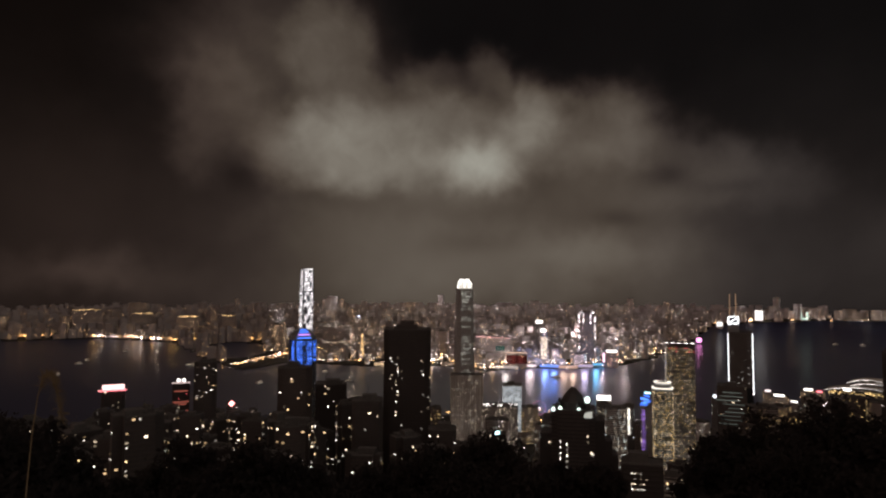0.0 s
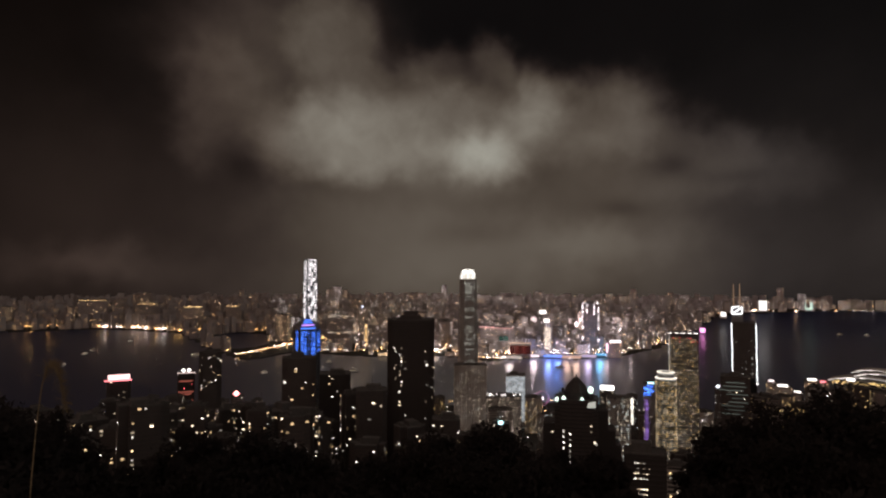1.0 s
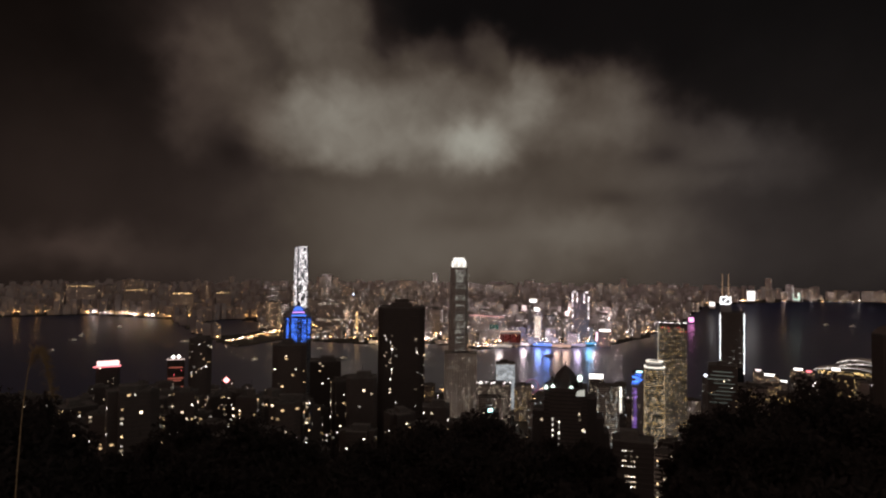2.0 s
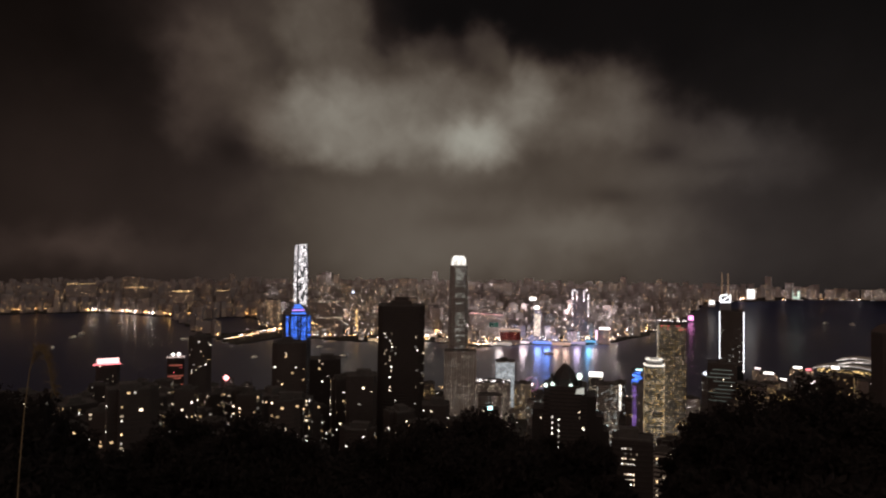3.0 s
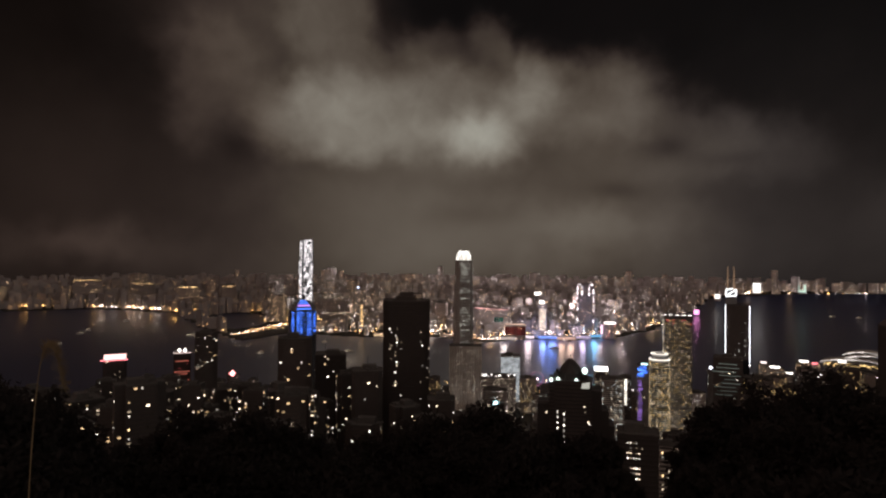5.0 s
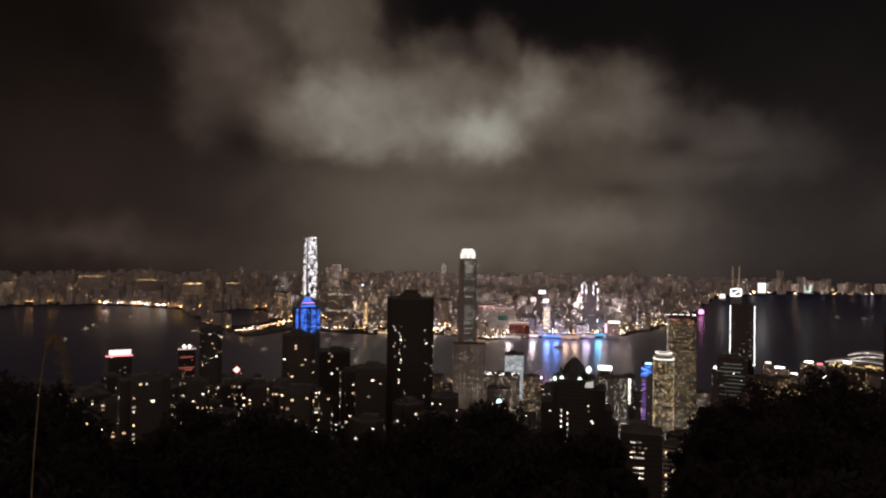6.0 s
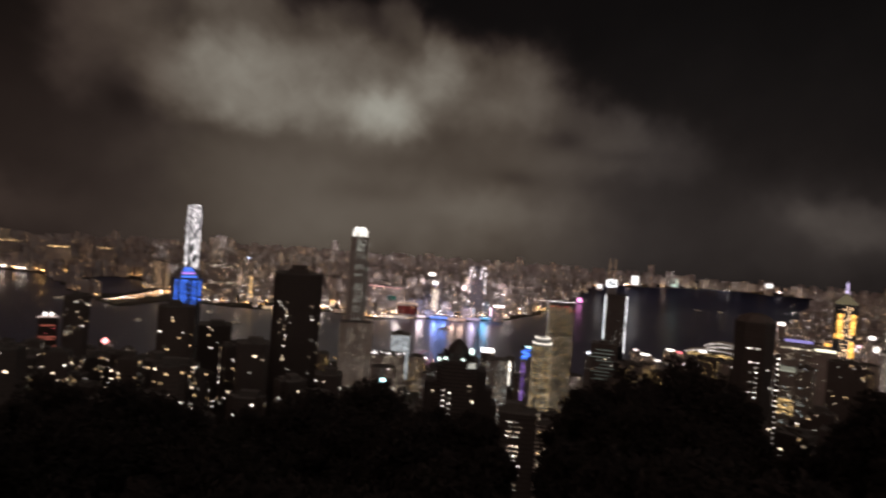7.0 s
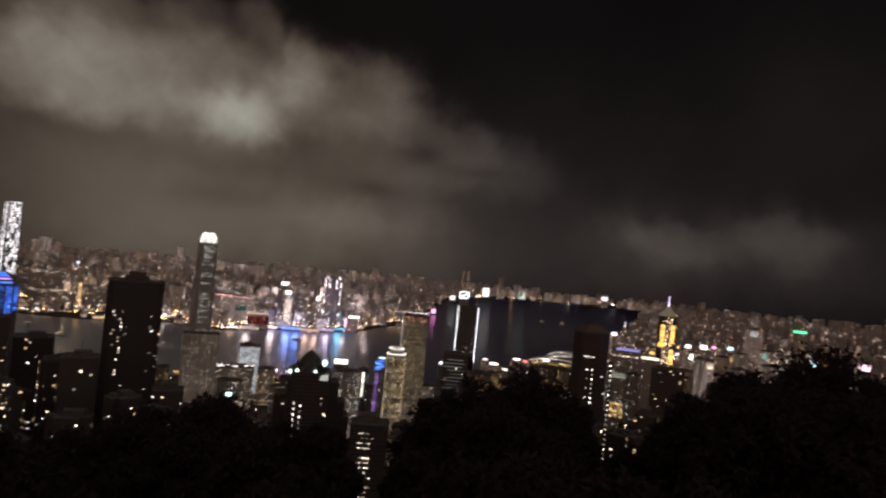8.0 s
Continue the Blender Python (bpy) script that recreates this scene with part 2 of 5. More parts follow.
FAR_AMBER = lit("far_rooms_amber", (1.0, 0.56, 0.25), 0.55, 0.75)
FAR_WHITE = lit("far_rooms_white", (1.0, 0.86, 0.82), 1.6, 0.65)
LAMP_AMBER = lit("street_lamp_amber", (1.0, 0.52, 0.18), 7.0, 0.7, sample=True)
LAMP_WHITE = lit("street_lamp_white", (1.0, 0.86, 0.80), 7.5, 0.7, sample=True)
SIGN_WHITE = lit("sign_white", (1.0, 0.92, 0.88), 2.2, 0.2)
SIGN_PINK = lit("sign_pink", (1.0, 0.22, 0.25), 1.5, 0.1)
SIGN_RED = lit("sign_red", (1.0, 0.12, 0.14), 1.2, 0.3)
SIGN_BLUE = lit("sign_blue", (0.06, 0.20, 1.0), 1.6, 0.5)
SIGN_VIOLET = lit("sign_violet", (0.60, 0.28, 1.0), 1.5, 0.4)
SIGN_MAGENTA = lit("sign_magenta", (1.0, 0.30, 0.75), 2.0, 0.3)
SIGN_GREEN = lit("sign_green", (0.10, 1.0, 0.40), 1.5, 0.2)
SIGN_CYAN = lit("sign_cyan", (0.55, 0.95, 1.0), 2.2, 0.3)
SIGN_GOLD = lit("sign_gold", (1.0, 0.48, 0.10), 1.3, 0.3)
LED_WHITE = lit("led_white", (1.0, 0.93, 0.95), 1.1, 0.5)
# silver glass, paled further to carry the haze over the harbour tower
CURTAIN = surface("silver_hazed_wall", (0.50, 0.54, 0.52), 0.35, 0.0, 0.2, 0.02, 0.2)
OFFICE_DIM = lit("office_light_dim", (0.95, 0.93, 0.82), 0.32, 0.75)
ROOF_AMBER = lit("roof_lamp_amber", (1.0, 0.62, 0.28), 1.3, 0.6)
TUBE = lit("light_tube", (0.95, 0.97, 1.0), 2.4, 0.1)
FLOOR_DIM = lit("grey_floor", (0.80, 0.90, 0.78), 0.06, 0.4, True)
RED_FLOOR = lit("red_floor", (1.0, 0.26, 0.18), 0.22, 0.2)
HALL_RIM = lit("hall_rim", (1.0, 0.90, 0.84), 0.9, 0.5)
TERRACE = lit("terrace_glow", (0.80, 1.0, 0.88), 1.6, 0.1)
BLUE_WASH = lit("blue_wash", (0.07, 0.21, 1.0), 0.95, 0.75)
# floodlight on pale facades, put in as a faint glow of the panels
FLOOD_GLOW = lit("floodlight_glow", (0.90, 0.95, 1.0), 0.28, 0.35)


# ---- building blocks ----
class Buf:
    """Collects faces for one mesh."""

    def __init__(self):
        self.v, self.f, self.m = [], [], []

    def box(self, c, s, rot=0.0, mi=0):
        n, (hx, hy, hz) = len(self.v), (s[0] / 2, s[1] / 2, s[2] / 2)
        ca, sa = math.cos(rot), math.sin(rot)
        for x, y, z in ((-1, -1, -1), (1, -1, -1), (1, 1, -1), (-1, 1, -1), (-1, -1, 1), (1, -1, 1), (1, 1, 1), (-1, 1, 1)):
            px, py = x * hx, y * hy
            self.v.append((c[0] + px * ca - py * sa, c[1] + px * sa + py * ca, c[2] + z * hz))
        for q in ((0, 3, 2, 1), (4, 5, 6, 7), (0, 1, 5, 4), (1, 2, 6, 5), (2, 3, 7, 6), (3, 0, 4, 7)):
            self.f.append(tuple(n + i for i in q)), self.m.append(mi)

    def gem(self, c, r, mi=0):
        n = len(self.v)
        for d in ((1, 0, 0), (-1, 0, 0), (0, 1, 0), (0, -1, 0), (0, 0, 1), (0, 0, -1)):
            self.v.append((c[0] + r * d[0], c[1] + r * d[1], c[2] + r * d[2]))
        for q in ((0, 2, 4), (2, 1, 4), (1, 3, 4), (3, 0, 4), (2, 0, 5), (1, 2, 5), (3, 1, 5), (0, 3, 5)):
            self.f.append(tuple(n + i for i in q)), self.m.append(mi)

    def rings(self, rings, mats=None, cap=True):
        """Skins a stack of equal rings of points, closed at both ends."""
        n, k = len(self.v), len(rings[0])
        for r in rings:
            self.v.extend(r)
        for i in range(len(rings) - 1):
            for j in range(k):
                a, b = n + i * k + j, n + i * k + (j + 1) % k
                self.f.append((a, b, b + k, a + k)), self.m.append(mats[i] if mats else 0)
        if cap:
            self.f.append(tuple(n + j for j in reversed(range(k)))), self.m.append(0)
            self.f.append(tuple(n + (len(rings) - 1) * k + j for j in range(k))), self.m.append(0)

    def tube(self, a, b, r0, r1=None, sides=6, mi=0):
        a, b = Vector(a), Vector(b)
        w = (b - a).normalized()
        u = w.orthogonal().normalized()
        t = w.cross(u)
        r1 = r0 if r1 is None else r1
        ang = [2 * math.pi * i / sides for i in range(sides)]
        m0 = len(self.m)
        self.rings([[tuple(p + (u * math.cos(q) + t * math.sin(q)) * r) for q in ang] for p, r in ((a, r0), (b, r1))])
        for i in range(m0, len(self.m)):
            self.m[i] = mi

    def mesh(self, name, mats):
        me = bpy.data.meshes.new(name)
        me.from_pydata(self.v, [], self.f)
        for m in mats:
            me.materials.append(m)
        if len(mats) > 1:
            me.polygons.foreach_set("material_index", self.m)
        me.update()
        return me


def part(name, buf, mats, parent, label="", kind=""):
    ob = new(name, buf.mesh(name, mats if isinstance(mats, (list, tuple)) else [mats]))
    ob.parent = parent
    return tagged(ob, label=label, kind=kind)


# ---- the plan: true metres, with all beyond NEAR drawn in to end inside 5 km ----
NEAR, REACH = 3800.0, 1080.0


def drawn_in(r):
    return r if r < NEAR else NEAR + REACH * (1 - math.exp(-(r - NEAR) / REACH))


def spot(bearing, r, z=0.0):
    """Place and scale of a point at a bearing in degrees, r metres off and z metres up."""
    q = drawn_in(r)
    s = q / r
    b = radians(bearing)
    return Vector((q * math.sin(b), q * math.cos(b), EYE - (EYE - z) * s)), s


def knots(x, *pairs):
    return float(np.interp(x, [p[0] for p in pairs], [p[1] for p in pairs]))


def island_shore(b):
    return knots(b, (-30, 1700), (0, 1850), (15, 1850), (30, 2000), (37, 2080), (45, 1960), (52, 2000), (58, 2350),
                 (60, 2820), (64.5, 2900), (66, 3500), (67.5, 5500), (69, 9500), (90, 14000))


def far_shore(b):
    return knots(b, (-30, 5600), (0, 5350), (5.6, 4750), (7.8, 3650), (10.9, 3120), (14.9, 3400), (21.5, 3170), (28, 3170),
                 (32, 3000), (36.5, 3160), (39.5, 3115), (43.8, 3370), (46.6, 3760), (49.5, 5050), (51, 7100), (54, 7850),
                 (61, 9200), (70, 8800), (90, 8600))


def slope(r):
    return knots(r, (0, 394.4), (1.6, 394.4), (3, 393.0), (5, 391), (9, 387), (22, 378), (45, 366), (90, 345), (200, 295), (400, 215), (700, 135), (1000, 62),
                 (1300, 18), (1600, 5), (20000, 4))


def ground_z(b, r):
    b = (b + 180) % 360 - 180
    if b < -30 or b > 92:
        return slope(r) * (1 if r < 1200 else 1) + 40 * noise.noise((b * 0.05, r * 0.002, 3)) * min(r / 300, 1)
    if r < island_shore(b):
        z = slope(r)
        return z if r < 20 else z + min(6.0, r * 0.02) * noise.noise((b * 0.2, r * 0.01, 0))
    if r < far_shore(b):
        return -6.0
    u, v = (b - 10.4) / 2.7, (r - 4150) / 480
    if u * u + v * v < 1:
        return -6.0
    return 4.0 + max(0.0, r - 7000) * 0.008


def polar_sheet(name, height, radii, bearings):
    buf = Buf()
    for r in radii:
        for b in bearings:
            buf.v.append(tuple(spot(b, r, height(b, r))[0]))
    k = len(bearings)
    if radii[0] < 1:
        buf.f.append(tuple(reversed(range(k - 1)))), buf.m.append(0)
    for i in range(len(radii) - 1):
        for j in range(k - 1):
            a = i * k + j
            buf.f.append((a, a + 1, a + k + 1, a + k)), buf.m.append(0)
    return buf


def span(a, b, step):
    return [a + step * i for i in range(int(round((b - a) / step)) + 1)]


bearings = span(-30, 92, 0.5) + span(96, 330, 6)
radii = [0.2, 1.6, 3, 4, 5, 6, 8, 10, 14, 18, 23, 30, 38, 48, 60, 75, 95, 120, 150, 190, 240, 300] + span(360, 1440, 60) + span(1480, 3920, 40) + span(4000, 5400, 100) + span(5600, 9200, 300)
ground = new("ground", polar_sheet("ground", ground_z, radii, bearings).mesh("ground", [EARTH]))
tagged(ground, "dark wooded hillside running down to the built-up shores", "ground", kind="structure")
water = new("water", polar_sheet("water", lambda b, r: 0.0, [1400] + span(1500, 9500, 250), span(-32, 92, 1)).mesh("water", [WATER]))
water.data.normals_split_custom_set([(0, 0, 1)] * len(water.data.loops))
tagged(water, "dark rippled harbour water with streaks of coloured light", "water", kind="structure")


# ---- towers ----
def rect(w, d):
    return [(-w / 2, -d / 2), (w / 2, -d / 2), (w / 2, d / 2), (-w / 2, d / 2)]


def chamfer(w, d, c):
    a, b = w / 2, d / 2
    return [(-a + c, -b), (a - c, -b), (a, -b + c), (a, b - c), (a - c, b), (-a + c, b), (-a, b - c), (-a, -b + c)]


def cruciform(w, d, n):
    a, b = w / 2, d / 2
    return [(-a + n, -b), (a - n, -b), (a - n, -b + n), (a, -b + n), (a, b - n), (a - n, b - n), (a - n, b), (-a + n, b), (-a + n, b - n), (-a, b - n), (-a, -b + n), (-a + n, -b + n)]


def grown(plan, k):
    """The plan moved in or out by about k metres."""
    w = max(abs(p[0]) for p in plan)
    d = max(abs(p[1]) for p in plan)
    return [(x * (w + k) / w, y * (d + k) / d) for x, y in plan]


def ring(plan, z, k=0.0, f=1.0):
    return [(x * f, y * f, z) for x, y in (grown(plan, k) if k else plan)]


def storeys(plan, z0, z1, step=3.1, sill=1.0, inset=0.25):
    """A wall of storeys: proud floor bands (slot 0) and recessed window strips (slot 1)."""
    buf = Buf()
    rings, mats = [ring(plan, z0)], []
    n = max(1, int((z1 - z0) / step))
    h = (z1 - z0) / n
    for i in range(n):
        z = z0 + i * h
        rings += [ring(plan, z + sill), ring(plan, z + sill, -inset), ring(plan, z + h - 0.3, -inset), ring(plan, z + h - 0.3), ring(plan, z + h)]
        mats += [0, 0, 1, 0, 0]
    buf.rings(rings, mats)
    return buf


def lights_on(plan, z0, z1, cols, step, chance, rnd, toward, all_round=False):
    """Places of lit windows: x, y, z, turn, on the sides that look toward the given direction."""
    out = []
    n = max(1, int((z1 - z0) / step))
    h = (z1 - z0) / n
    for i in range(len(plan)):
        (x0, y0), (x1, y1) = plan[i], plan[(i + 1) % len(plan)]
        dx, dy = x1 - x0, y1 - y0
        size = math.hypot(dx, dy)
        if size < 2.5 or (not all_round and (dy * toward[0] - dx * toward[1]) / size < 0.05):
            continue
        k = max(1, int(size / cols))
        turn = math.atan2(dy, dx)
        for c in range(k):
            t = (c + 0.5) / k
            habit = chance * rnd.choice((0.3, 0.6, 1.0, 1.8))
            for fl in range(n):
                if rnd.random() < habit:
                    out.append((x0 + dx * t, y0 + dy * t, z0 + (fl + 0.58) * h, turn))
    return out


def place(root, bearing, r, base, turn=None):
    """Sets a thing on the plan, its front turned to the hill unless a turn in degrees is given."""
    p, s = spot(bearing, r, base)
    root.location, root.scale = p, (s, s, s)
    root.rotation_euler = (0, 0, radians(-bearing + (turn or 0)))
    a = radians(turn or 0)
    return (-math.sin(a), -math.cos(a))


def plant_room(buf, plan, z, rnd, mi=0):
    """Parapet, lift house, tanks and a mast on a flat roof."""
    w = max(p[0] for p in plan) * 2
    d = max(p[1] for p in plan) * 2
    buf.rings([ring(plan, z), ring(plan, z + 1.2), ring(plan, z + 1.2, -0.4), ring(plan, z + 0.3, -0.4)])
    h = rnd.uniform(3, 7)
    buf.box((rnd.uniform(-0.1, 0.1) * w, rnd.uniform(-0.1, 0.1) * d, z + h / 2), (w * rnd.uniform(0.3, 0.5), d * rnd.uniform(0.3, 0.5), h))
    for i in range(3):
        buf.box((rnd.uniform(-0.35, 0.35) * w, rnd.uniform(-0.35, 0.35) * d, z + 1.3), (rnd.uniform(2, 5), rnd.uniform(2, 5), 2.6))
    if rnd.random() < 0.5:
        x = rnd.uniform(-0.2, 0.2) * w
        buf.tube((x, 0, z), (x, 0, z + h + rnd.uniform(4, 10)), 0.25, 0.12)


PANE = Buf()
PANE.box((0, 0, 0), (1.15, 0.12, 1.15))
PANE_MESH = [PANE.mesh("window", [m]) for m in ROOM]
WIDE = Buf()
WIDE.box((0, 0, 0), (2.1, 0.12, 1.4))
WIDE_MESH = [WIDE.mesh("window", [m]) for m in ROOM]


def flats(label, bearing, r, w, d, top, chance, seed, plan=None, turn=0, wall=None, cap=45, base=None):
    """A residential tower near enough to pick its lit windows apart."""
    rnd = random.Random(seed)
    b0 = ground_z(bearing, r) - 5 if base is None else base
    root = tagged(new("apartment_tower"), label, "building", "hillside apartment towers")
    toward = place(root, bearing, r, b0, turn)
    h = top - b0
    plan = plan or rnd.choice((cruciform(w, d, w * 0.16), rect(w, d), chamfer(w, d, w * 0.12), cruciform(w, d, w * 0.2)))
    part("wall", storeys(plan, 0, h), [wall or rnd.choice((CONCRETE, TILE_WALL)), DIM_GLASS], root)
    roof = Buf()
    plant_room(roof, plan, h, rnd)
    part("roof", roof, ROOF, root)
    spots = lights_on(plan, max(0, h - 22 * 3.1), h, 3.4, 3.1, chance, rnd, toward)
    rnd.shuffle(spots)
    for x, y, z, a in spots[:cap]:
        me = rnd.choice(WIDE_MESH if rnd.random() < 0.3 else PANE_MESH)
        ob = new("window", me)
        ob.parent = root
        ob.location = (x, y, z)
        ob.rotation_euler = (0, 0, a)
    return root, plan, h


def block(name, label, bearing, r, w, d, top, mats, chance, seed, group="", plan=None, turn=0, wall=None, base=None,
          step=3.6, cols=3.0, pane=(1.6, 1.25), capped=True, glass=None):
    """A building whose lit windows are too small to pick apart."""
    rnd = random.Random(seed)
    b0 = (ground_z(bearing, r) - 2) if base is None else base
    root = tagged(new(name), label, "building", group)
    toward = place(root, bearing, r, b0, turn)
    h = top - b0
    plan = plan or rnd.choice((rect(w, d), chamfer(w, d, min(w, d) * 0.15), cruciform(w, d, min(w, d) * 0.15)))
    # past 1400 m the paler glass carries the haze in its colour
    part("wall", storeys(plan, 0, h, step if r < 2200 else step * 2.0), [wall or rnd.choice((CONCRETE, FAR_WALL, PALE_WALL)), glass or (HAZED_GLASS if r > 1400 and bearing > 26 else DIM_GLASS)], root)
    if capped:
        roof = Buf()
        plant_room(roof, plan, h, rnd)
        part("roof", roof, ROOF, root)
    spots = lights_on(plan, 0, h, cols, step, chance, rnd, toward)
    if spots:
        buf = Buf()
        for x, y, z, a in spots:
            buf.box((x, y, z), (pane[0] * rnd.uniform(0.6, 1.2), 0.3, pane[1]), a, rnd.randrange(len(mats)))
        part("lit_windows", buf, list(mats), root, "scattered lit windows", "stuff")
    return root, plan, h


def sign(root, name, x, y, z, w, h, mat, label, depth=1.0):
    """A lit sign in a steel frame on a roof or wall, facing the thing's front."""
    buf = Buf()
    buf.box((x, y, z), (w, depth, h))
    ob = part(name, buf, mat, root, label)
    frame_buf = Buf()
    for sx in (-0.5, 0.5):
        frame_buf.box((x + sx * w, y + depth * 0.6, z - h * 0.1), (0.5, 0.6, h * 1.3))
    frame_buf.box((x, y + depth * 0.6, z + h * 0.55), (w, 0.6, 0.4))
    part("sign_frame", frame_buf, STEEL, ob, "dark steel sign frame")
    return ob


OFFICES = "office towers on the near shore"


# ---- landmark towers ----
def finance_tower_west():
    """The tallest tower across the harbour, its faces drawn with white light."""
    rnd = random.Random(5)
    root = tagged(new("skyscraper"), "very tall tapering glass skyscraper with white light patterns on its faces", "skyscraper")
    place(root, 16.22, 3740, 4, 18)
    plan = chamfer(66, 66, 8)
    buf = Buf()
    rings, mats = [], []
    for i in range(41):
        z = 478 * i / 40
        k = 1.10 - 0.10 * min(z / 80, 1) - 0.09 * max(0, (z - 330) / 150)
        rings += [ring(plan, z, 0, k), ring(plan, z + 4, 0, k)] if i < 40 else [ring(plan, z, 0, k)]
        mats += [0, 1]
    buf.rings(rings, mats[:len(rings) - 1])
    part("wall", buf, [STEEL, GLASS], root)
    crown = Buf()
    for x, y, w, d in ((0, -29.6, 44, 1.5), (0, 29.6, 44, 1.5), (-29.6, 0, 1.5, 44), (29.6, 0, 1.5, 44)):
        crown.box((x, y, 480), (w, d, 10))
    part("crown", crown, STEEL, root)
    led = Buf()
    z = 60.0
    while z < 482:
        k = (1.10 - 0.10 * min(z / 80, 1) - 0.09 * max(0, (z - 330) / 150))
        for face, (dx, dy) in enumerate(((1, 0), (0, 1))):
            for c in range(8):
                u = (c - 3.5) * 6.4 * k
                q = noise.noise((c * 0.42 + face * 9, z * 0.035, 1.7)) + 0.6 * noise.noise((c * 0.9, z * 0.10, 5.1))
                if q > -0.12 or (face == 1 and c < 1):
                    o = 33.3 * k
                    if face == 0:
                        led.box((u, -o, z), (6.0 * k, 0.5, 2.6))
                    else:
                        led.box((-o, u, z), (0.5, 6.0 * k, 2.6))
        z += 4.4
    for c in range(8):
        led.box(((c - 3.5) * 5.5, -30.6, 484), (5.2, 0.5, 3.5))
    part("light_panels", led, LED_WHITE, root, "broken white light drawing over the glass", "stuff")


def stepped_blue_tower():
    """A tower washed in blue light with a stepped crown and mast."""
    root = tagged(new("skyscraper"), "steel-clad skyscraper banded with blue light under a stepped crown", "skyscraper")
    place(root, 15.92, 1520, 5, 8)
    plan = chamfer(60, 60, 12)
    part("wall", storeys(plan, 0, 268, 4.0), [STEEL, GLASS], root)
    for i, (k, z0, z1) in enumerate(((0.94, 268, 276), (0.80, 276, 282), (0.62, 282, 287), (0.42, 287, 291))):
        buf = Buf()
        buf.rings([ring(plan, z0, 0, k), ring(plan, z1, 0, k), ring(plan, z1, 0, k * 0.9)])
        step_ob = part("crown_step", buf, STEEL, root)
        glow_buf = Buf()
        glow_buf.box((0, -30.3 * k, (z0 + z1) / 2), (34 * k, 0.4, 2.2))
        part("crown_light", glow_buf, SIGN_VIOLET if i == 1 else SIGN_BLUE, step_ob, "violet and blue light band")
    mast = Buf()
    mast.tube((0, 0, 291), (0, 0, 318), 1.0, 0.3)
    part("mast", mast, STEEL, root)
    led = Buf()
    rnd = random.Random(2)
    for i in range(78):
        z = 184 + i * 1.06
        for x, w in ((-13.5, 6.5), (-6.5, 6.5), (1.0, 3.0), (8.5, 4.0), (14.0, 6.0)):
            if rnd.random() < (0.9 if abs(x) > 4 else 0.35):
                led.box((x + rnd.uniform(-0.8, 0.8), -30.3, z), (w * rnd.uniform(0.7, 1.05), 0.4, 0.6))
        if rnd.random() < 0.75:
            led.box((-24.2, -24.2, z), (11 * rnd.uniform(0.3, 0.8), 0.4, 0.6), radians(-45))
        if z > 218 and rnd.random() < 0.8:
            led.box((24.2, -24.2, z), (15 * rnd.uniform(0.4, 0.95), 0.4, 0.6), radians(45))
    part("light_bands", led, BLUE_WASH, root, "saturated blue light bands", "stuff")


def harbour_finance_tower():
    """The tall tower on the near shore with a crown of white fins."""
    root = tagged(new("skyscraper"), "tall stepped glass skyscraper with a floodlit white crown", "skyscraper")
    toward = place(root, 30.13, 1840, 4, 12)
    plan = chamfer(50, 50, 10)
    buf = Buf()
    rings, mats = [], []
    for z, k in ((0, 1.08), (120, 1.08), (120.5, 1.04), (210, 1.04), (210.5, 1.0), (290, 1.0), (290.5, 0.95), (345, 0.95), (345.5, 0.9), (384, 0.88)):
        rings.append(ring(plan, z, 0, k))
    full = [rings[0]]
    for a, b in zip(rings, rings[1:]):
        n = max(1, int((b[0][2] - a[0][2]) / 4.2))
        for i in range(1, n + 1):
            t = i / n
            for back_in, f in ((0.7, 0.985), (0.02, 1.0)):
                u = max(0.0, t - back_in / n)
                full.append([((p[0] * (1 - u) + q[0] * u) * f, (p[1] * (1 - u) + q[1] * u) * f, p[2] * (1 - u) + q[2] * u) for p, q in zip(a, b)])
    buf.rings(full, [i % 2 for i in range(len(full) - 1)])
    part("wall", buf, [CURTAIN, HAZED_GLASS], root)
    crown = Buf()
    for i in range(28):
        a = 2 * math.pi * i / 28
        x, y = 19.5 * math.cos(a), 19.5 * math.sin(a)
        tops = [(x, y, 385), (x * 1.0, y * 1.0, 395), (x * 0.88, y * 0.88, 404), (x * 0.6, y * 0.6, 411)]
        for p, q in zip(tops, tops[1:]):
            crown.tube(p, q, 1.9, 1.6, 4)
    # the crown's floodlight is put into the fins as a glow
    part("crown", crown, lit("crown_flood_glow", (1.0, 0.93, 0.84), 0.95, 0.4), root, "white crown fins that glow in place of floodlight")
    drum = Buf()
    drum.rings([ring(chamfer(36, 36, 10), 384), ring(chamfer(34, 34, 10), 400)])
    part("drum", drum, PALE_WALL, root)
    rnd = random.Random(9)
    win = Buf()
    for i in range(80):
        z = 20 + i * 4.5
        if rnd.random() < 0.6 or i in (63, 62, 50):
            k = 1.04 if z < 210 else (1.0 if z < 290 else 0.95)
            for c in range(10):
                if rnd.random() < 0.5:
                    win.box(((c - 4.5) * 3.0, -26.2 * k, z), (2.7, 0.5, 1.3))
        for c in range(4):
            if rnd.random() < 0.12:
                win.box((26.2, (c - 6) * 3.0, z), (0.5, 2.7, 1.3))
    part("lit_windows", win, OFFICE_DIM, root, "scattered cool office windows", "stuff")


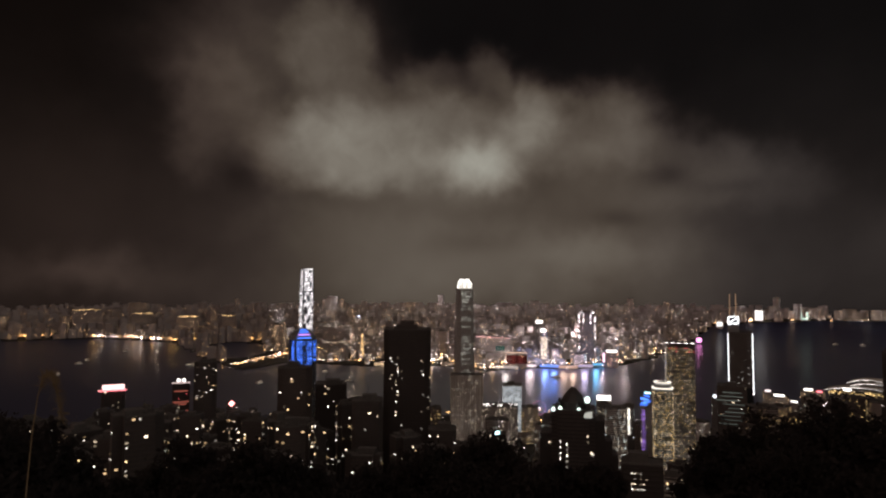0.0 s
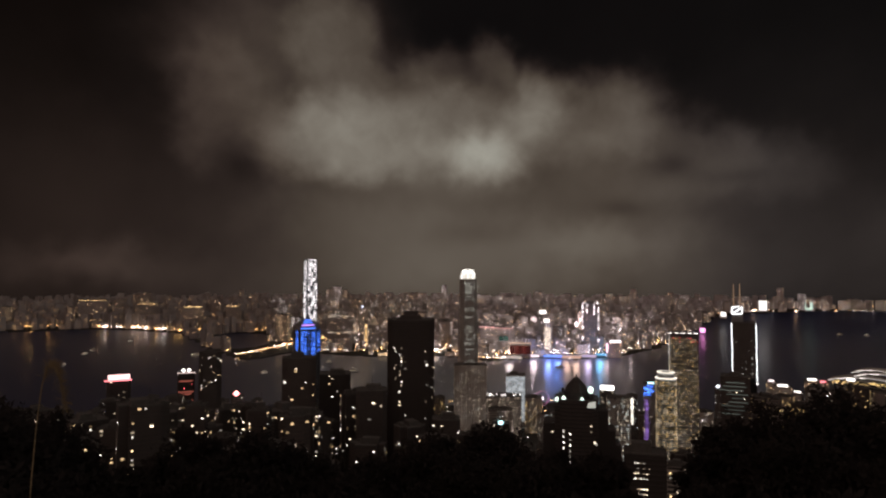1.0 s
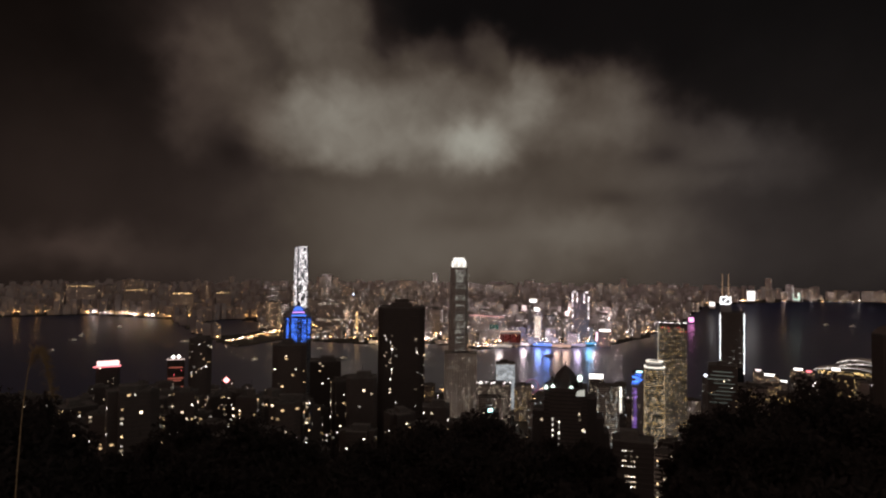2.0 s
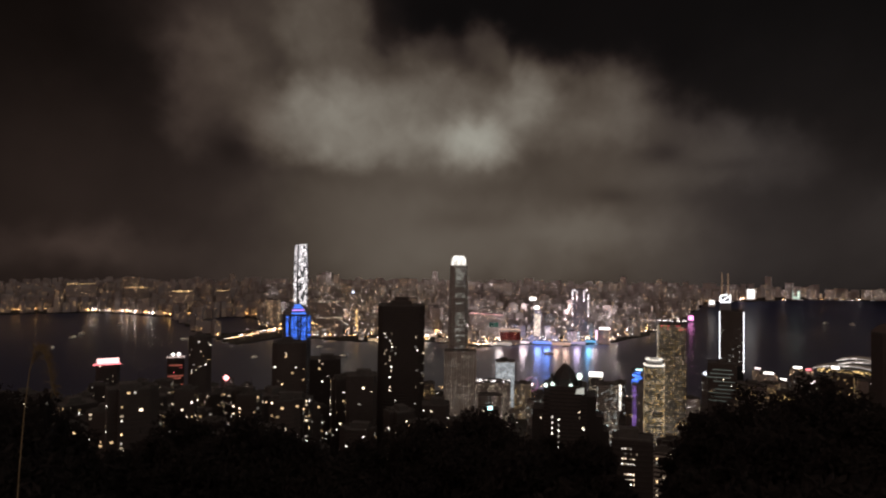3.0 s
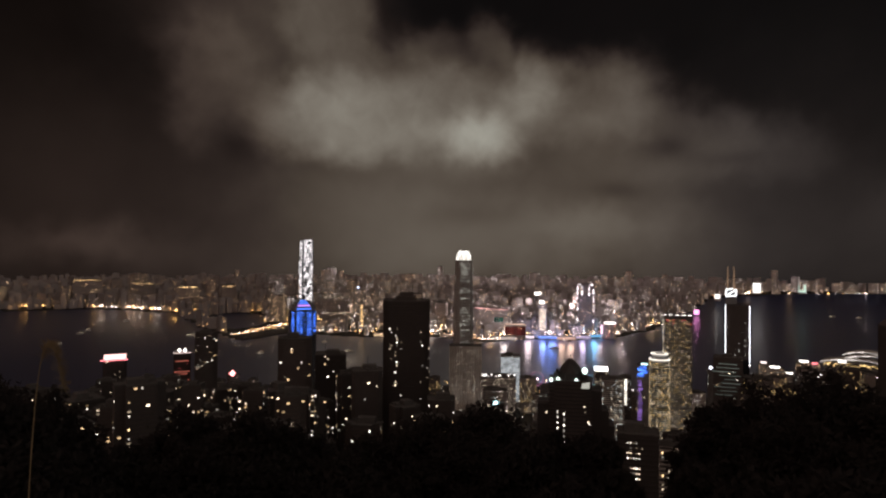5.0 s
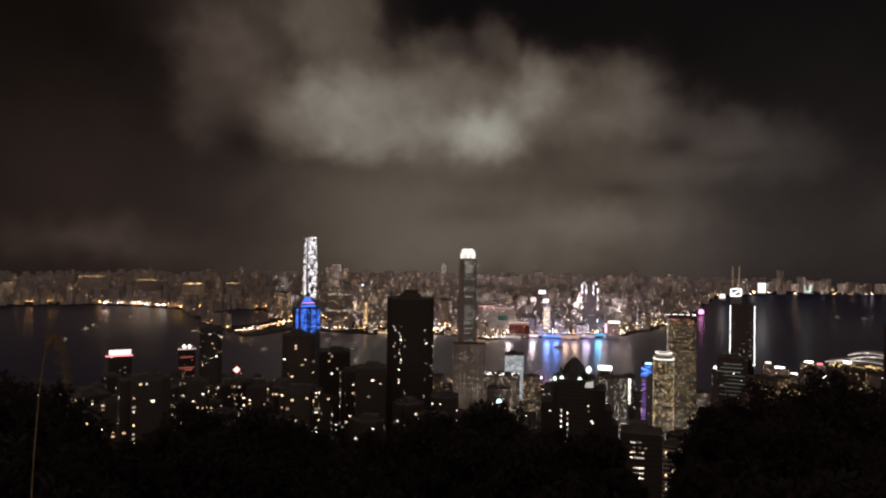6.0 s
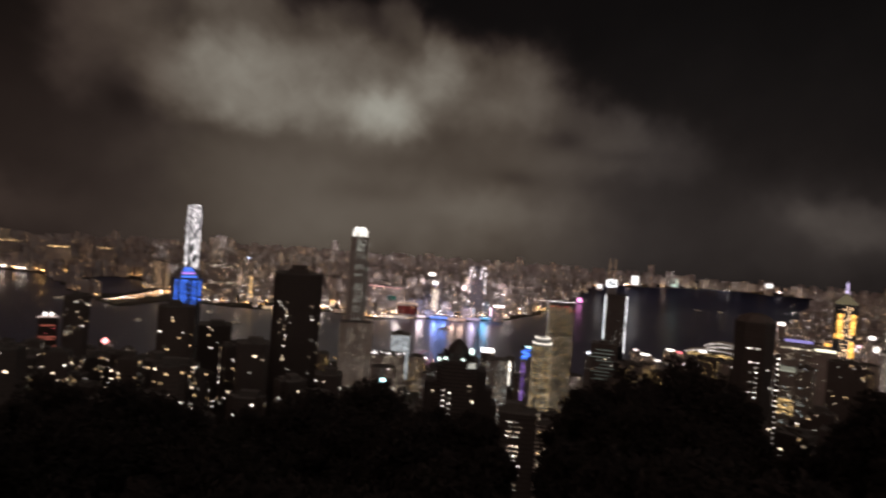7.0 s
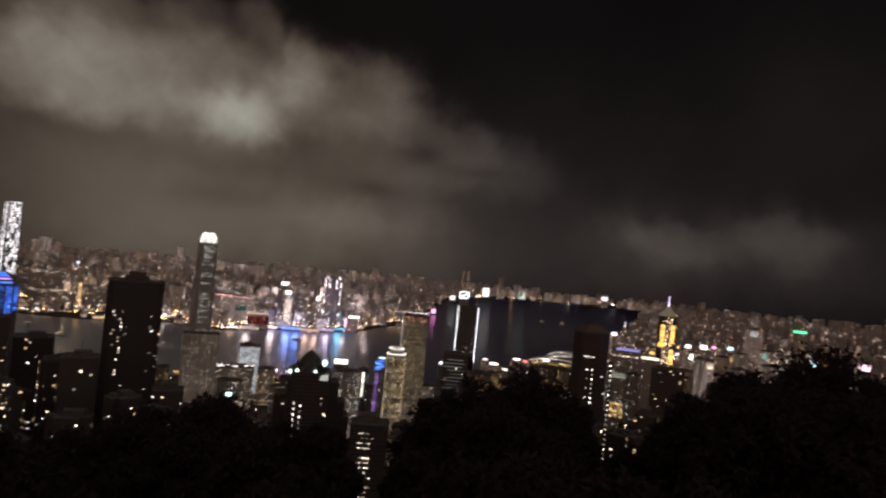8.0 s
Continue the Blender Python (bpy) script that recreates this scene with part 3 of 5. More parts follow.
def faceted_tower():
    """The faceted glass tower whose corner edges carry light tubes, with a lit box and twin masts."""
    root = tagged(new("skyscraper"), "faceted dark glass skyscraper with white light tubes up its corners", "skyscraper")
    place(root, 53.0, 1510, 15, 0)
    plan = rect(46, 46)
    part("wall", storeys(plan, 0, 170, 4.0), [GLASS, GLASS], root)
    shaft = Buf()
    tri = [(-23, -23), (23, -23), (23, 9), (0, 23), (-23, 9)]
    shaft.rings([ring(tri, 170.3), ring(tri, 252), [(-23, -23, 284), (23, -23, 284), (23, 0, 288), (0, 9, 288), (-23, 0, 288)]])
    part("shaft", shaft, [DIM_GLASS], root)
    head = Buf()
    head.rings([ring(rect(22, 22), 286), ring(rect(21, 21), 318)])
    for ob in (part("top_box", head, STEEL, root),):
        ob.location = (-12, -10, 0)
    for x, top in ((-23.2, 284), (23.2, 284)):
        for z, z1 in ((164 if x > 0 else 178, 224), (226, top)):
            edge = Buf()
            edge.tube((x, -23.2, z), (x, -23.2, z1), 0.6, sides=6)
            part("light_tube", edge, TUBE, root, "white light tube")
    bits = Buf()
    bits.box((23.3, -23.3, 160), (3, 1, 3))
    part("marker_lamp", bits, SIGN_WHITE, root)
    cross = Buf()
    for a, b in (((-22, -21.4, 303), (-3, -21.4, 318)), ((-22, -21.4, 317), (-22, -21.4, 303)), ((-3, -21.4, 318), (-3, -21.4, 304)), ((-22, -21.4, 317), (-8, -21.4, 319)), ((-22, -21.4, 303), (-3, -21.4, 304))):
        cross.tube(a, b, 0.9, sides=5)
    part("light_frame", cross, TUBE, root, "bright lit frame round the top box")
    masts = Buf()
    for x in (-19, -7):
        masts.tube((x, -10, 318), (x, -10, 366), 0.9, 0.4)
    part("mast", masts, lit("mast_glow", (1.0, 0.60, 0.35), 0.25, 0.3), root)
    rnd = random.Random(4)
    win = Buf()
    for i in range(40):
        win.box((rnd.choice((-20, -16, -10, -4, 3, 9, 15, 20)), -23.2, 60 + 4 * rnd.randrange(48)), (2.6, 0.4, 1.0))
    part("lit_windows", win, OFFICE_DIM, root, "few dim office windows", "stuff")


def grid_tower():
    """The square tower with a full grid of small lights and a red-lit top."""
    root, plan, h = block("skyscraper", "square glass skyscraper with a full grid of small warm lights", 48.4, 1400, 54, 48, 281,
                          [OFFICE_WARM], 0.0, 3, plan=rect(54, 48), turn=4, wall=STEEL, step=4.0)
    rnd = random.Random(8)
    dots = Buf()
    for i in range(58):
        z = 30 + i * 4.05
        full = rnd.choice((0.95, 0.8, 0.9, 0.65, 0.4))
        for c in range(12):
            if rnd.random() < full:
                dots.box(((c - 5.5) * 4.4, -24.3, z), (rnd.uniform(0.9, 1.7), 0.5, rnd.uniform(0.8, 1.2)), 0, rnd.randrange(2))
        for c in range(11):
            if rnd.random() < 0.6:
                dots.box((-27.3, (c - 5) * 4.1, z), (0.5, 1.5, 1.3), 0, 0)
    part("lit_windows", dots, [OFFICE_WARM, OFFICE_GOLD], root, "even grid of warm window lights", "stuff")
    red = Buf()
    for c in range(13):
        for z in (h - 8, h - 15):
            if rnd.random() < 0.6:
                red.box(((c - 6) * 4.1, -24.7, z), (1.8, 0.5, 1.5), 0, 0 if rnd.random() < 0.45 else 1)
        if c % 3 != 1:
            red.box(((c - 6) * 4.1, -20, h + 1.6), (2.6, 0.6, 1.6), 0, 2)
    part("top_lights", red, [SIGN_RED, OFFICE_GOLD, SIGN_WHITE], root, "row of red and white lamps under the roof", "stuff")


def ring_crown_tower():
    """The rounded tower with gold floors under a glowing ring."""
    root = tagged(new("skyscraper"), "rounded office tower with gold-lit floors under a bright ring crown", "skyscraper")
    place(root, 47.0, 1300, 10, 0)
    plan = [(19 * math.cos(2 * math.pi * i / 20), 17 * math.sin(2 * math.pi * i / 20)) for i in range(20)]
    part("wall", storeys(plan, 0, 190, 4.0), [STEEL, GLASS], root)
    rnd = random.Random(6)
    win = Buf()
    for f in range(56):
        full = rnd.choice((0.98, 0.95, 0.9, 0.75, 0.5))
        for i in range(40):
            a = 2 * math.pi * (i + 0.5) / 40
            if math.sin(a) < 0.2 and rnd.random() < full:
                win.box((19.0 * math.cos(a), 17.0 * math.sin(a), 6 + f * 3.3), (2.5, 0.6, rnd.uniform(0.4, 0.7)), a + math.pi / 2, rnd.randrange(2))
    part("lit_windows", win, [OFFICE_GOLD, OFFICE_WARM], root, "bands of gold-lit floors", "stuff")
    dome = Buf()
    dome.rings([ring(plan, 190.3, 0, 0.9), ring(plan, 200, 0, 0.8), ring(plan, 206, 0, 0.45)])
    part("roof", dome, STEEL, root)
    for z, f, tall in ((193, 1.06, 2.2), (204, 0.86, 1.6)):
        crown = Buf()
        a = [ring(plan, z, 0, f), ring(plan, z + tall, 0, f * 0.97), ring(plan, z + tall, 0, f * 0.85), ring(plan, z, 0, f * 0.85)]
        crown.rings(a)
        part("ring_crown", crown, lit("ring_glow", (1.0, 0.90, 0.78), 1.0, 0.1), root, "glowing white ring")


def spired_hill_tower():
    """The near dark tower with stepped shoulders, lit green from its roof terraces, and a pointed top."""
    root, plan, h = flats("dark stepped apartment tower with green-lit roof terraces", 39.6, 560, 36, 30, 293, 0.012, 12,
                          plan=cruciform(36, 30, 5), wall=SILHOUETTE_CLAD, cap=6)
    neck = Buf()
    neck.rings([ring(chamfer(22, 20, 6), h + 0.3), ring(chamfer(20, 19, 6), h + 6), ring(chamfer(15, 14, 5), h + 11), ring(chamfer(8, 8, 3), h + 15), ring(chamfer(3, 3, 1), h + 17.5)])
    neck.tube((0, 0, h + 17), (0, 0, h + 21), 0.4, 0.15)
    part("roof_turret", neck, SILHOUETTE_CLAD, root)
    for sx in (-1, 1):
        fin = Buf()
        fin.box((sx * 12.5, -6, h + 3), (3.0, 8, 5.5))
        fin.box((sx * 11.0, -4, h + 7), (2.0, 5, 4.0))
        part("roof_fin", fin, SILHOUETTE_CLAD, root)
    for x, z, w in ((-16.0, 1.0, 1.5), (-10.4, 1.6, 1.7), (4.6, 1.2, 1.5), (11.6, 9.6, 2.3)):
        lampbuf = Buf()
        rings_ = []
        for k in range(5):
            f = math.sin(math.pi * (k + 0.6) / 5.2)
            rings_.append([(x + w * f * math.cos(q), -14 + 0.8 * f * math.sin(q), h + z + w * 1.2 * (k / 2 - 1)) for q in [2 * math.pi * i / 10 for i in range(10)]])
        lampbuf.rings(rings_)
        part("terrace_lamp", lampbuf, TERRACE, root, "pale green terrace light")
    post = Buf()
    post.box((11.6, -12.8, h + 4), (0.8, 0.8, 9))
    part("lamp_post", post, SILHOUETTE_CLAD, root)
    pane = Buf()
    pane.rings([[(8.5, -15.3, h - 5), (15.5, -15.3, h - 5), (15.5, -15.0, h - 5), (8.5, -15.0, h - 5)], [(9.5, -15.3, h - 0.8), (15.5, -15.3, h + 0.6), (15.5, -15.0, h + 0.6), (9.5, -15.0, h - 0.8)]])
    part("terrace_glazing", pane, OFFICE_DIM, root, "dim lit terrace glazing")
    for c, col in enumerate((-10.5, -5.2)):
        for f in range(7 - c):
            ob = new("window", WIDE_MESH[1])
            ob.parent = root
            ob.location = (col, -15.05, h - 25 - c * 2 - f * 4.6)
            ob.scale = (0.42, 1, 1.1 if (f + c) % 3 else 1.5)
    for x, z in ((11.5, -20), (11.8, -24.5), (-19.8, -27), (14.5, -34)):
        ob = new("window", PANE_MESH[0])
        ob.parent = root
        ob.location = (x, -15.05 if abs(x) < 13 else -10.3, h + z)
    for x, w, top in ((21.5, 8, -8), (27.5, 8, -24), (33, 6, -36), (-22.5, 10, -20)):
        low = Buf()
        low.rings([ring(rect(w, 18), h - 90), ring(rect(w, 18), h + top), ring(rect(w - 2, 15), h + top + 1.5)])
        ob = part("wing", low, SILHOUETTE_CLAD, root)
        ob.location = (x, 0, 0)


def triangular_gold_tower():
    """The tower with gold neon columns, a pyramid and a tall lit mast."""
    root = tagged(new("skyscraper"), "tall tower with gold neon columns, a pyramid top and lit mast", "skyscraper")
    place(root, 70.0, 2640, 4, 8)
    plan = chamfer(66, 60, 14)
    part("wall", storeys(plan, 0, 268, 8.0), [STEEL, GLASS], root)
    cap = Buf()
    cap.rings([ring(plan, 268), ring(plan, 275, 0, 0.98), ring(plan, 286, 0, 0.55), ring(plan, 306, 0, 0.08)])
    # faint glow of the roof itself stands for its floodlight
    part("pyramid", cap, lit("pyramid_flood_glow", (1.0, 0.82, 0.5), 0.09, 0.1), root, "pyramid roof with its floodlight as a faint glow")
    mast = Buf()
    mast.tube((0, 0, 300), (0, 0, 346), 3.0, 1.0)
    part("mast", mast, lit("mast_violet", (0.75, 0.62, 1.0), 1.6, 0.1), root, "pale violet lit mast")
    for x, z0, z1, w in ((-19, 170, 236, 15), (19, 165, 236, 14), (19, 86, 142, 14), (-20, 150, 168, 24)):
        col = Buf()
        n = 6
        for i in range(n):
            col.box((x, -30.4, z0 + (z1 - z0) * (i + 0.5) / n), (w, 0.6, (z1 - z0) / n * 0.86))
        part("neon_column", col, SIGN_GOLD, root, "gold neon column")
    rnd = random.Random(3)
    win = Buf()
    for i in range(160):
        win.box((rnd.uniform(-18, 18), -30.3, rnd.uniform(20, 262)), (4, 0.5, 2))
    part("lit_windows", win, FAR_WARM, root, "", "stuff")


def exhibition_hall():
    """The low waterside hall under overlapping curved roofs."""
    root = tagged(new("exhibition_hall"), "wide waterside hall under overlapping curved roof shells, brightly lit", "building")
    place(root, 61.3, 2690, 4, -10)
    base = storeys(chamfer(200, 110, 20), 0, 34, 8.0)
    part("wall", base, [PALE_WALL, GLASS], root)
    for x, y, w, d, z, hgt in ((-15, -20, 190, 70, 36, 16), (25, 5, 150, 60, 48, 18), (5, 25, 110, 50, 60, 14)):
        shell = Buf()
        rows = []
        for i in range(13):
            u = i / 12 * 2 - 1
            zz = z + hgt * (1 - u * u) * 0.7 + 5 * u
            rows.append([(x + u * w / 2, y - d / 2, zz), (x + u * w / 2, y + d / 2, zz + 3), (x + u * w / 2, y + d / 2, zz + 1.6), (x + u * w / 2, y - d / 2, zz - 1.4)])
        shell.rings(rows)
        part("roof_shell", shell, PALE_WALL, root, "pale curved roof shell")
        rim = Buf()
        for i in range(12):
            u, v = i / 12 * 2 - 1, (i + 1) / 12 * 2 - 1
            za, zb = z + hgt * (1 - u * u) * 0.7 + 5 * u, z + hgt * (1 - v * v) * 0.7 + 5 * v
            rim.tube((x + u * w / 2, y - d / 2 - 1, za - 1), (x + v * w / 2, y - d / 2 - 1, zb - 1), 1.0, sides=4)
        part("rim_light", rim, HALL_RIM, root, "line of light under the eaves")
    glow_buf = Buf()
    rnd = random.Random(21)
    for i in range(34):
        glow_buf.box((-95 + i * 5.8, -55.6, 26 + rnd.uniform(-5, 6)), (5.0, 0.8, rnd.uniform(3, 7)))
    part("lit_glazing", glow_buf, OFFICE_GOLD, root, "warm lit glass front", "stuff")
    sign(root, "lamp_panel", -40, -58, 38, 24, 9, SIGN_WHITE, "glaring white floodlight")
    sign(root, "lamp_panel", 88, -50, 58, 12, 6, SIGN_WHITE, "glaring white floodlight")


def observation_wheel():
    root = tagged(new("observation_wheel"), "big observation wheel glowing pink beside the water", "ferris wheel")
    place(root, 36.65, 1930, 5, 12)
    rim = Buf()
    n = 40
    for i in range(n):
        a, b = 2 * math.pi * i / n, 2 * math.pi * (i + 1) / n
        for y in (-1.5, 1.5):
            rim.tube((20 * math.cos(a), y, 32 + 20 * math.sin(a)), (20 * math.cos(b), y, 32 + 20 * math.sin(b)), 0.5, sides=4)
    part("rim", rim, lit("wheel_pink", (1.0, 0.35, 0.68), 0.35, 0.2), root, "pink lit double rim")
    for i in range(14):
        a = 2 * math.pi * i / 14
        sp = Buf()
        sp.tube((0, 0, 32), (20 * math.cos(a), 0, 32 + 20 * math.sin(a)), 0.16, sides=4)
        part("spoke", sp, STEEL, root)
        g = Buf()
        g.box((21.6 * math.cos(a), 0, 32 + 21.6 * math.sin(a)), (2.2, 2.4, 2.4))
        part("gondola", g, PALE_WALL, root)
    for x in (-14, 14):
        for y in (-5, 5):
            leg = Buf()
            leg.tube((x, y, 0), (0, y * 0.4, 32), 0.7, 0.5)
            part("leg", leg, STEEL, root)
    hub = Buf()
    hub.gem((0, -2.6, 32), 5.0)
    part("hub_light", hub, lit("hub_white", (1.0, 0.80, 0.95), 2.6, 0.1), root, "bright pinkish white hub lamp")


finance_tower_west()
stepped_blue_tower()
harbour_finance_tower()
faceted_tower()
grid_tower()
ring_crown_tower()
spired_hill_tower()
triangular_gold_tower()
exhibition_hall()
observation_wheel()

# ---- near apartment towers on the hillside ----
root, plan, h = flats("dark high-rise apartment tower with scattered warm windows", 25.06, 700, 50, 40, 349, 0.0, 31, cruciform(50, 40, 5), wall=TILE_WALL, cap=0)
rb = random.Random(18)
for x, likely in ((-17.5, 0.35), (-11.5, 0.6), (-5.6, 0.28), (3.5, 0.05), (15.4, 0.38), (22.5, 0.22)):
    for f in range(30):
        if rb.random() < likely * (0.9 if f < 14 else 0.5):
            ob = new("window", PANE_MESH[0] if rb.random() < 0.6 else PANE_MESH[1])
            ob.parent = root
            ob.location = (x + rb.choice((0, 0, 1.6)), -20.05 if x < 20 else -15.05, h - 29 - f * 3.5)
crownbuf = Buf()
crownbuf.rings([ring(rect(22, 18), h + 0.3), ring(rect(22, 18), h + 5), ring(rect(15, 12), h + 5.2), ring(rect(15, 12), h + 9)])
for x in (6, 13, 15.5):
    crownbuf.tube((x, 0, h + 0.3), (x, 0, h + 27), 0.3, 0.12)
part("lift_house", crownbuf, CONCRETE, root, "lift house with thin aerials")
flats("dark apartment tower with very few lit windows", 15.34, 760, 38, 34, 302, 0.035, 32, wall=TILE_WALL, cap=26)
flats("broad dark apartment tower", 18.42, 820, 38, 30, 274, 0.02, 33, wall=TILE_WALL, cap=14)
flats("apartment tower with scattered lit windows", 21.6, 640, 30, 26, 284, 0.06, 34, wall=CONCRETE, cap=26)
flats("lower apartment block below the taller tower", 28.2, 610, 26, 24, 262, 0.06, 35, cap=16)
rr_, pr_, hr_ = flats("dark rounded apartment tower with a column of stair lights", 63.95, 620, 32, 30, 344, 0.02, 36, chamfer(32, 30, 8), wall=TILE_WALL, cap=18)
drum = Buf()
drum.rings([ring(chamfer(31, 29, 9), hr_ + 0.4), ring(chamfer(28, 26, 9), hr_ + 3), ring(chamfer(21, 20, 7), hr_ + 6), ring(chamfer(10, 10, 4), hr_ + 8)])
part("roof_drum", drum, TILE_WALL, rr_, "low rounded roof")
for x, z in [(3.2, -33 - 4.2 * i) for i in range(8)] + [(-1.4, -33 - 8.4 * i) for i in range(4)] + [(-4 + 2.6 * i, -21) for i in range(4)]:
    ob = new("window", PANE_MESH[1])
    ob.parent = rr_
    ob.location = (x, -15.05, hr_ + z)
    ob.scale = (0.9, 1, 0.9)
rt, pp, h_ = block("office_tower", "low block with a pale blue lamp on its roof", 33.0, 1100, 30, 24, 148, [OFFICE_WARM], 0.2, 222, OFFICES)
sign(rt, "roof_sign", 0, -12, h_ + 3, 9, 6, SIGN_CYAN, "pale blue rooftop lamp")
rk, pk, hk = flats("grey apartment tower with rows of lit kitchens", 45.25, 420, 25, 18, 288, 0.0, 37, rect(25, 18), wall=CONCRETE, cap=0)
rb = random.Random(3)
for f in range(20):
    for c in range(8):
        if rb.random() < (0.1, 0.3, 0.5, 0.8, 0.5, 0.8, 0.6, 0.1)[c]:
            ob = new("window", PANE_MESH[1] if rb.random() < 0.7 else PANE_MESH[0])
            ob.parent = rk
            ob.location = (-9.2 + c * 1.7, -9.05, hk - 5 - f * 3.1)
            ob.scale = (0.62, 1, 0.62)
rd, pd, hd = flats("dark office-like block with faint windows", 52.3, 1150, 44, 34, 236, 0.03, 38, rect(44, 34), wall=CONCRETE, cap=18)
rb = random.Random(64)
for f in range(9):
    band = Buf()
    band.box((rb.uniform(-6, 6), -17.3, hd - 9 - f * 6.2), (rb.uniform(14, 36), 0.4, 1.2))
    part("lit_floor", band, FLOOR_DIM, rd, "floor lit a dim grey-green")
flats("dark slab block on the hillside", 70.4, 1000, 46, 26, 272, 0.05, 39, rect(46, 26), cap=20)
flats("dark apartment tower with a red rooftop glow", 8.06, 1200, 38, 30, 262, 0.10, 40, wall=CONCRETE, cap=40)

# a column of stair lights up the edge of the rounded tower
rs = random.Random(55)
stair_tower = tagged(new("service_stair"), "thin external stair shaft with a lamp on each landing", "building")
place(stair_tower, 65.75, 600, 150)
sb = Buf()
sb.rings([ring(rect(3.2, 3.2), 0), ring(rect(3.2, 3.2), 172)])
part("wall", sb, CONCRETE, stair_tower)
for i in range(24):
    ob = new("landing_lamp", PANE_MESH[1])
    ob.parent = stair_tower
    ob.location = (0.2, -1.7, 168 - i * 4.4)
    ob.scale = (0.9, 1, 0.9)

# ---- towers of the business district and the near shore ----
r0, p0, h0 = block("office_tower", "pale office tower with tall mullions and few lit windows", 30.35, 1600, 80, 40, 178, [OFFICE_WARM, OFFICE_WARM, OFFICE_DIM, OFFICE_DIM], 0.20, 51, OFFICES, rect(80, 40),
                   wall=PALE_WALL, step=3.8, glass=HAZED_GLASS)
fin = Buf()
fin.box((0, 0, h0 * 0.5), (1.0, 1.2, h0))
fin_mesh = fin.mesh("mullion", [PALE_WALL])
for i in range(14):
    ob = new("mullion", fin_mesh)
    ob.parent = r0
    ob.location = (-39 + i * 6.0, -20.7, 0)
r1, p1, h1 = block("office_tower", "white floodlit office block with a dark roof", 34.35, 1700, 50, 36, 140, [OFFICE_COOL], 0.2, 52, OFFICES, rect(50, 36), wall=PALE_WALL)
# glowing panels stand for the floodlight on this front
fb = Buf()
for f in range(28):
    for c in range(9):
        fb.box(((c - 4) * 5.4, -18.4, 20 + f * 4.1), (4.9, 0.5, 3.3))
part("facade_glow", fb, FLOOD_GLOW, r1, "white floodlight put into evenly glowing panels", "stuff")
r2, p2, h2 = block("department_block", "low wide block with white lamps along its roof", 33.3, 1560, 84, 50, 110, [OFFICE_WARM], 0.3, 53, OFFICES, rect(84, 50), wall=TILE_WALL)
rb = random.Random(77)
lb = Buf()
for i in range(22):
    lb.gem((rb.uniform(-40, 40), -22 + rb.uniform(-3, 3), h2 + 3 + rb.uniform(0, 5)), rb.uniform(0.8, 1.7))
part("roof_lamps", lb, SIGN_WHITE, r2, "white lamps along the roof", "stuff")
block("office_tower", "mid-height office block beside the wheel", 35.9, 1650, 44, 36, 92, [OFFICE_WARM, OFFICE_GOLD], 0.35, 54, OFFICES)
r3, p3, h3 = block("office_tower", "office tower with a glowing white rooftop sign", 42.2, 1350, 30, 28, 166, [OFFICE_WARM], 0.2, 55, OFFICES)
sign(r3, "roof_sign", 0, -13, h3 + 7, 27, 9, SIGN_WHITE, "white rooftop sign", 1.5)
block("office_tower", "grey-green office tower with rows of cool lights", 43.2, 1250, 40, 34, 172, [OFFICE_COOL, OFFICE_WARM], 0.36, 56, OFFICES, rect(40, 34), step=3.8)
r4, p4, h4 = block("office_tower", "slim office tower with a vertical strip of white light", 44.25, 1400, 22, 22, 150, [OFFICE_COOL], 0.1, 57, OFFICES, rect(22, 22))
vs = Buf()
for i in range(18):
    vs.box((0, -11.4, h4 - 6 - i * 3.0), (5, 0.6, 2.2))
part("light_strip", vs, lit("strip_white", (1.0, 0.92, 0.8), 1.3, 0.4), r4, "vertical strip of white light", "stuff")
r5, p5, h5 = block("office_tower", "dark tower with a blue-lit top and violet light up its side", 45.7, 1500, 27, 26, 160, [OFFICE_WARM], 0.08, 58, OFFICES, rect(27, 26), wall=STEEL)
bs = Buf()
rb = random.Random(12)
for i in range(9):
    bs.box((rb.uniform(-8, 8), -13.4, h5 - 3 - i * 2.6), (rb.uniform(6, 18), 0.6, 1.4))
part("blue_bands", bs, SIGN_BLUE, r5, "blue light bands", "stuff")
sign(r5, "roof_sign", 2, -12, h5 + 3, 13, 3, SIGN_CYAN, "pale blue rooftop sign")
vb = Buf()
for i in range(26):
    vb.box((-7 + rb.uniform(-1, 1), -13.4, h5 - 34 - i * 3.4), (rb.uniform(5, 10), 0.6, 1.3))
part("violet_bands", vb, lit("violet_dim", (0.5, 0.25, 1.0), 0.35, 0.5), r5, "dim violet light bands", "stuff")

r6, p6, h6 = block("office_tower", "tower with a glowing pink rooftop sign", 1.24, 1000, 30, 26, 252, [NEAR_ROOMS[0]], 0.05, 61, OFFICES)
sign(r6, "roof_sign", 0, -13, h6 + 5, 27, 6.5, lit("pink_white", (1.0, 0.55, 0.52), 1.5, 0.05), "glowing pink-white rooftop sign", 1.5)
sign(r6, "sign_ledge", -1, -14, h6 + 0.6, 34, 1.6, SIGN_PINK, "pink light ledge", 1.5)
r7, p7, h7 = block("office_tower", "tower with a pair of white roof lamps over red-lit floors", 6.2, 1250, 29, 26, 222, [SIGN_RED, NEAR_ROOMS[0]], 0.05, 62, OFFICES)
for x in (-4.5, 4.5):
    g = Buf()
    g.gem((x, -12, h7 + 5), 3.6)
    part("roof_lamp", g, SIGN_WHITE, r7, "round white roof lamp")
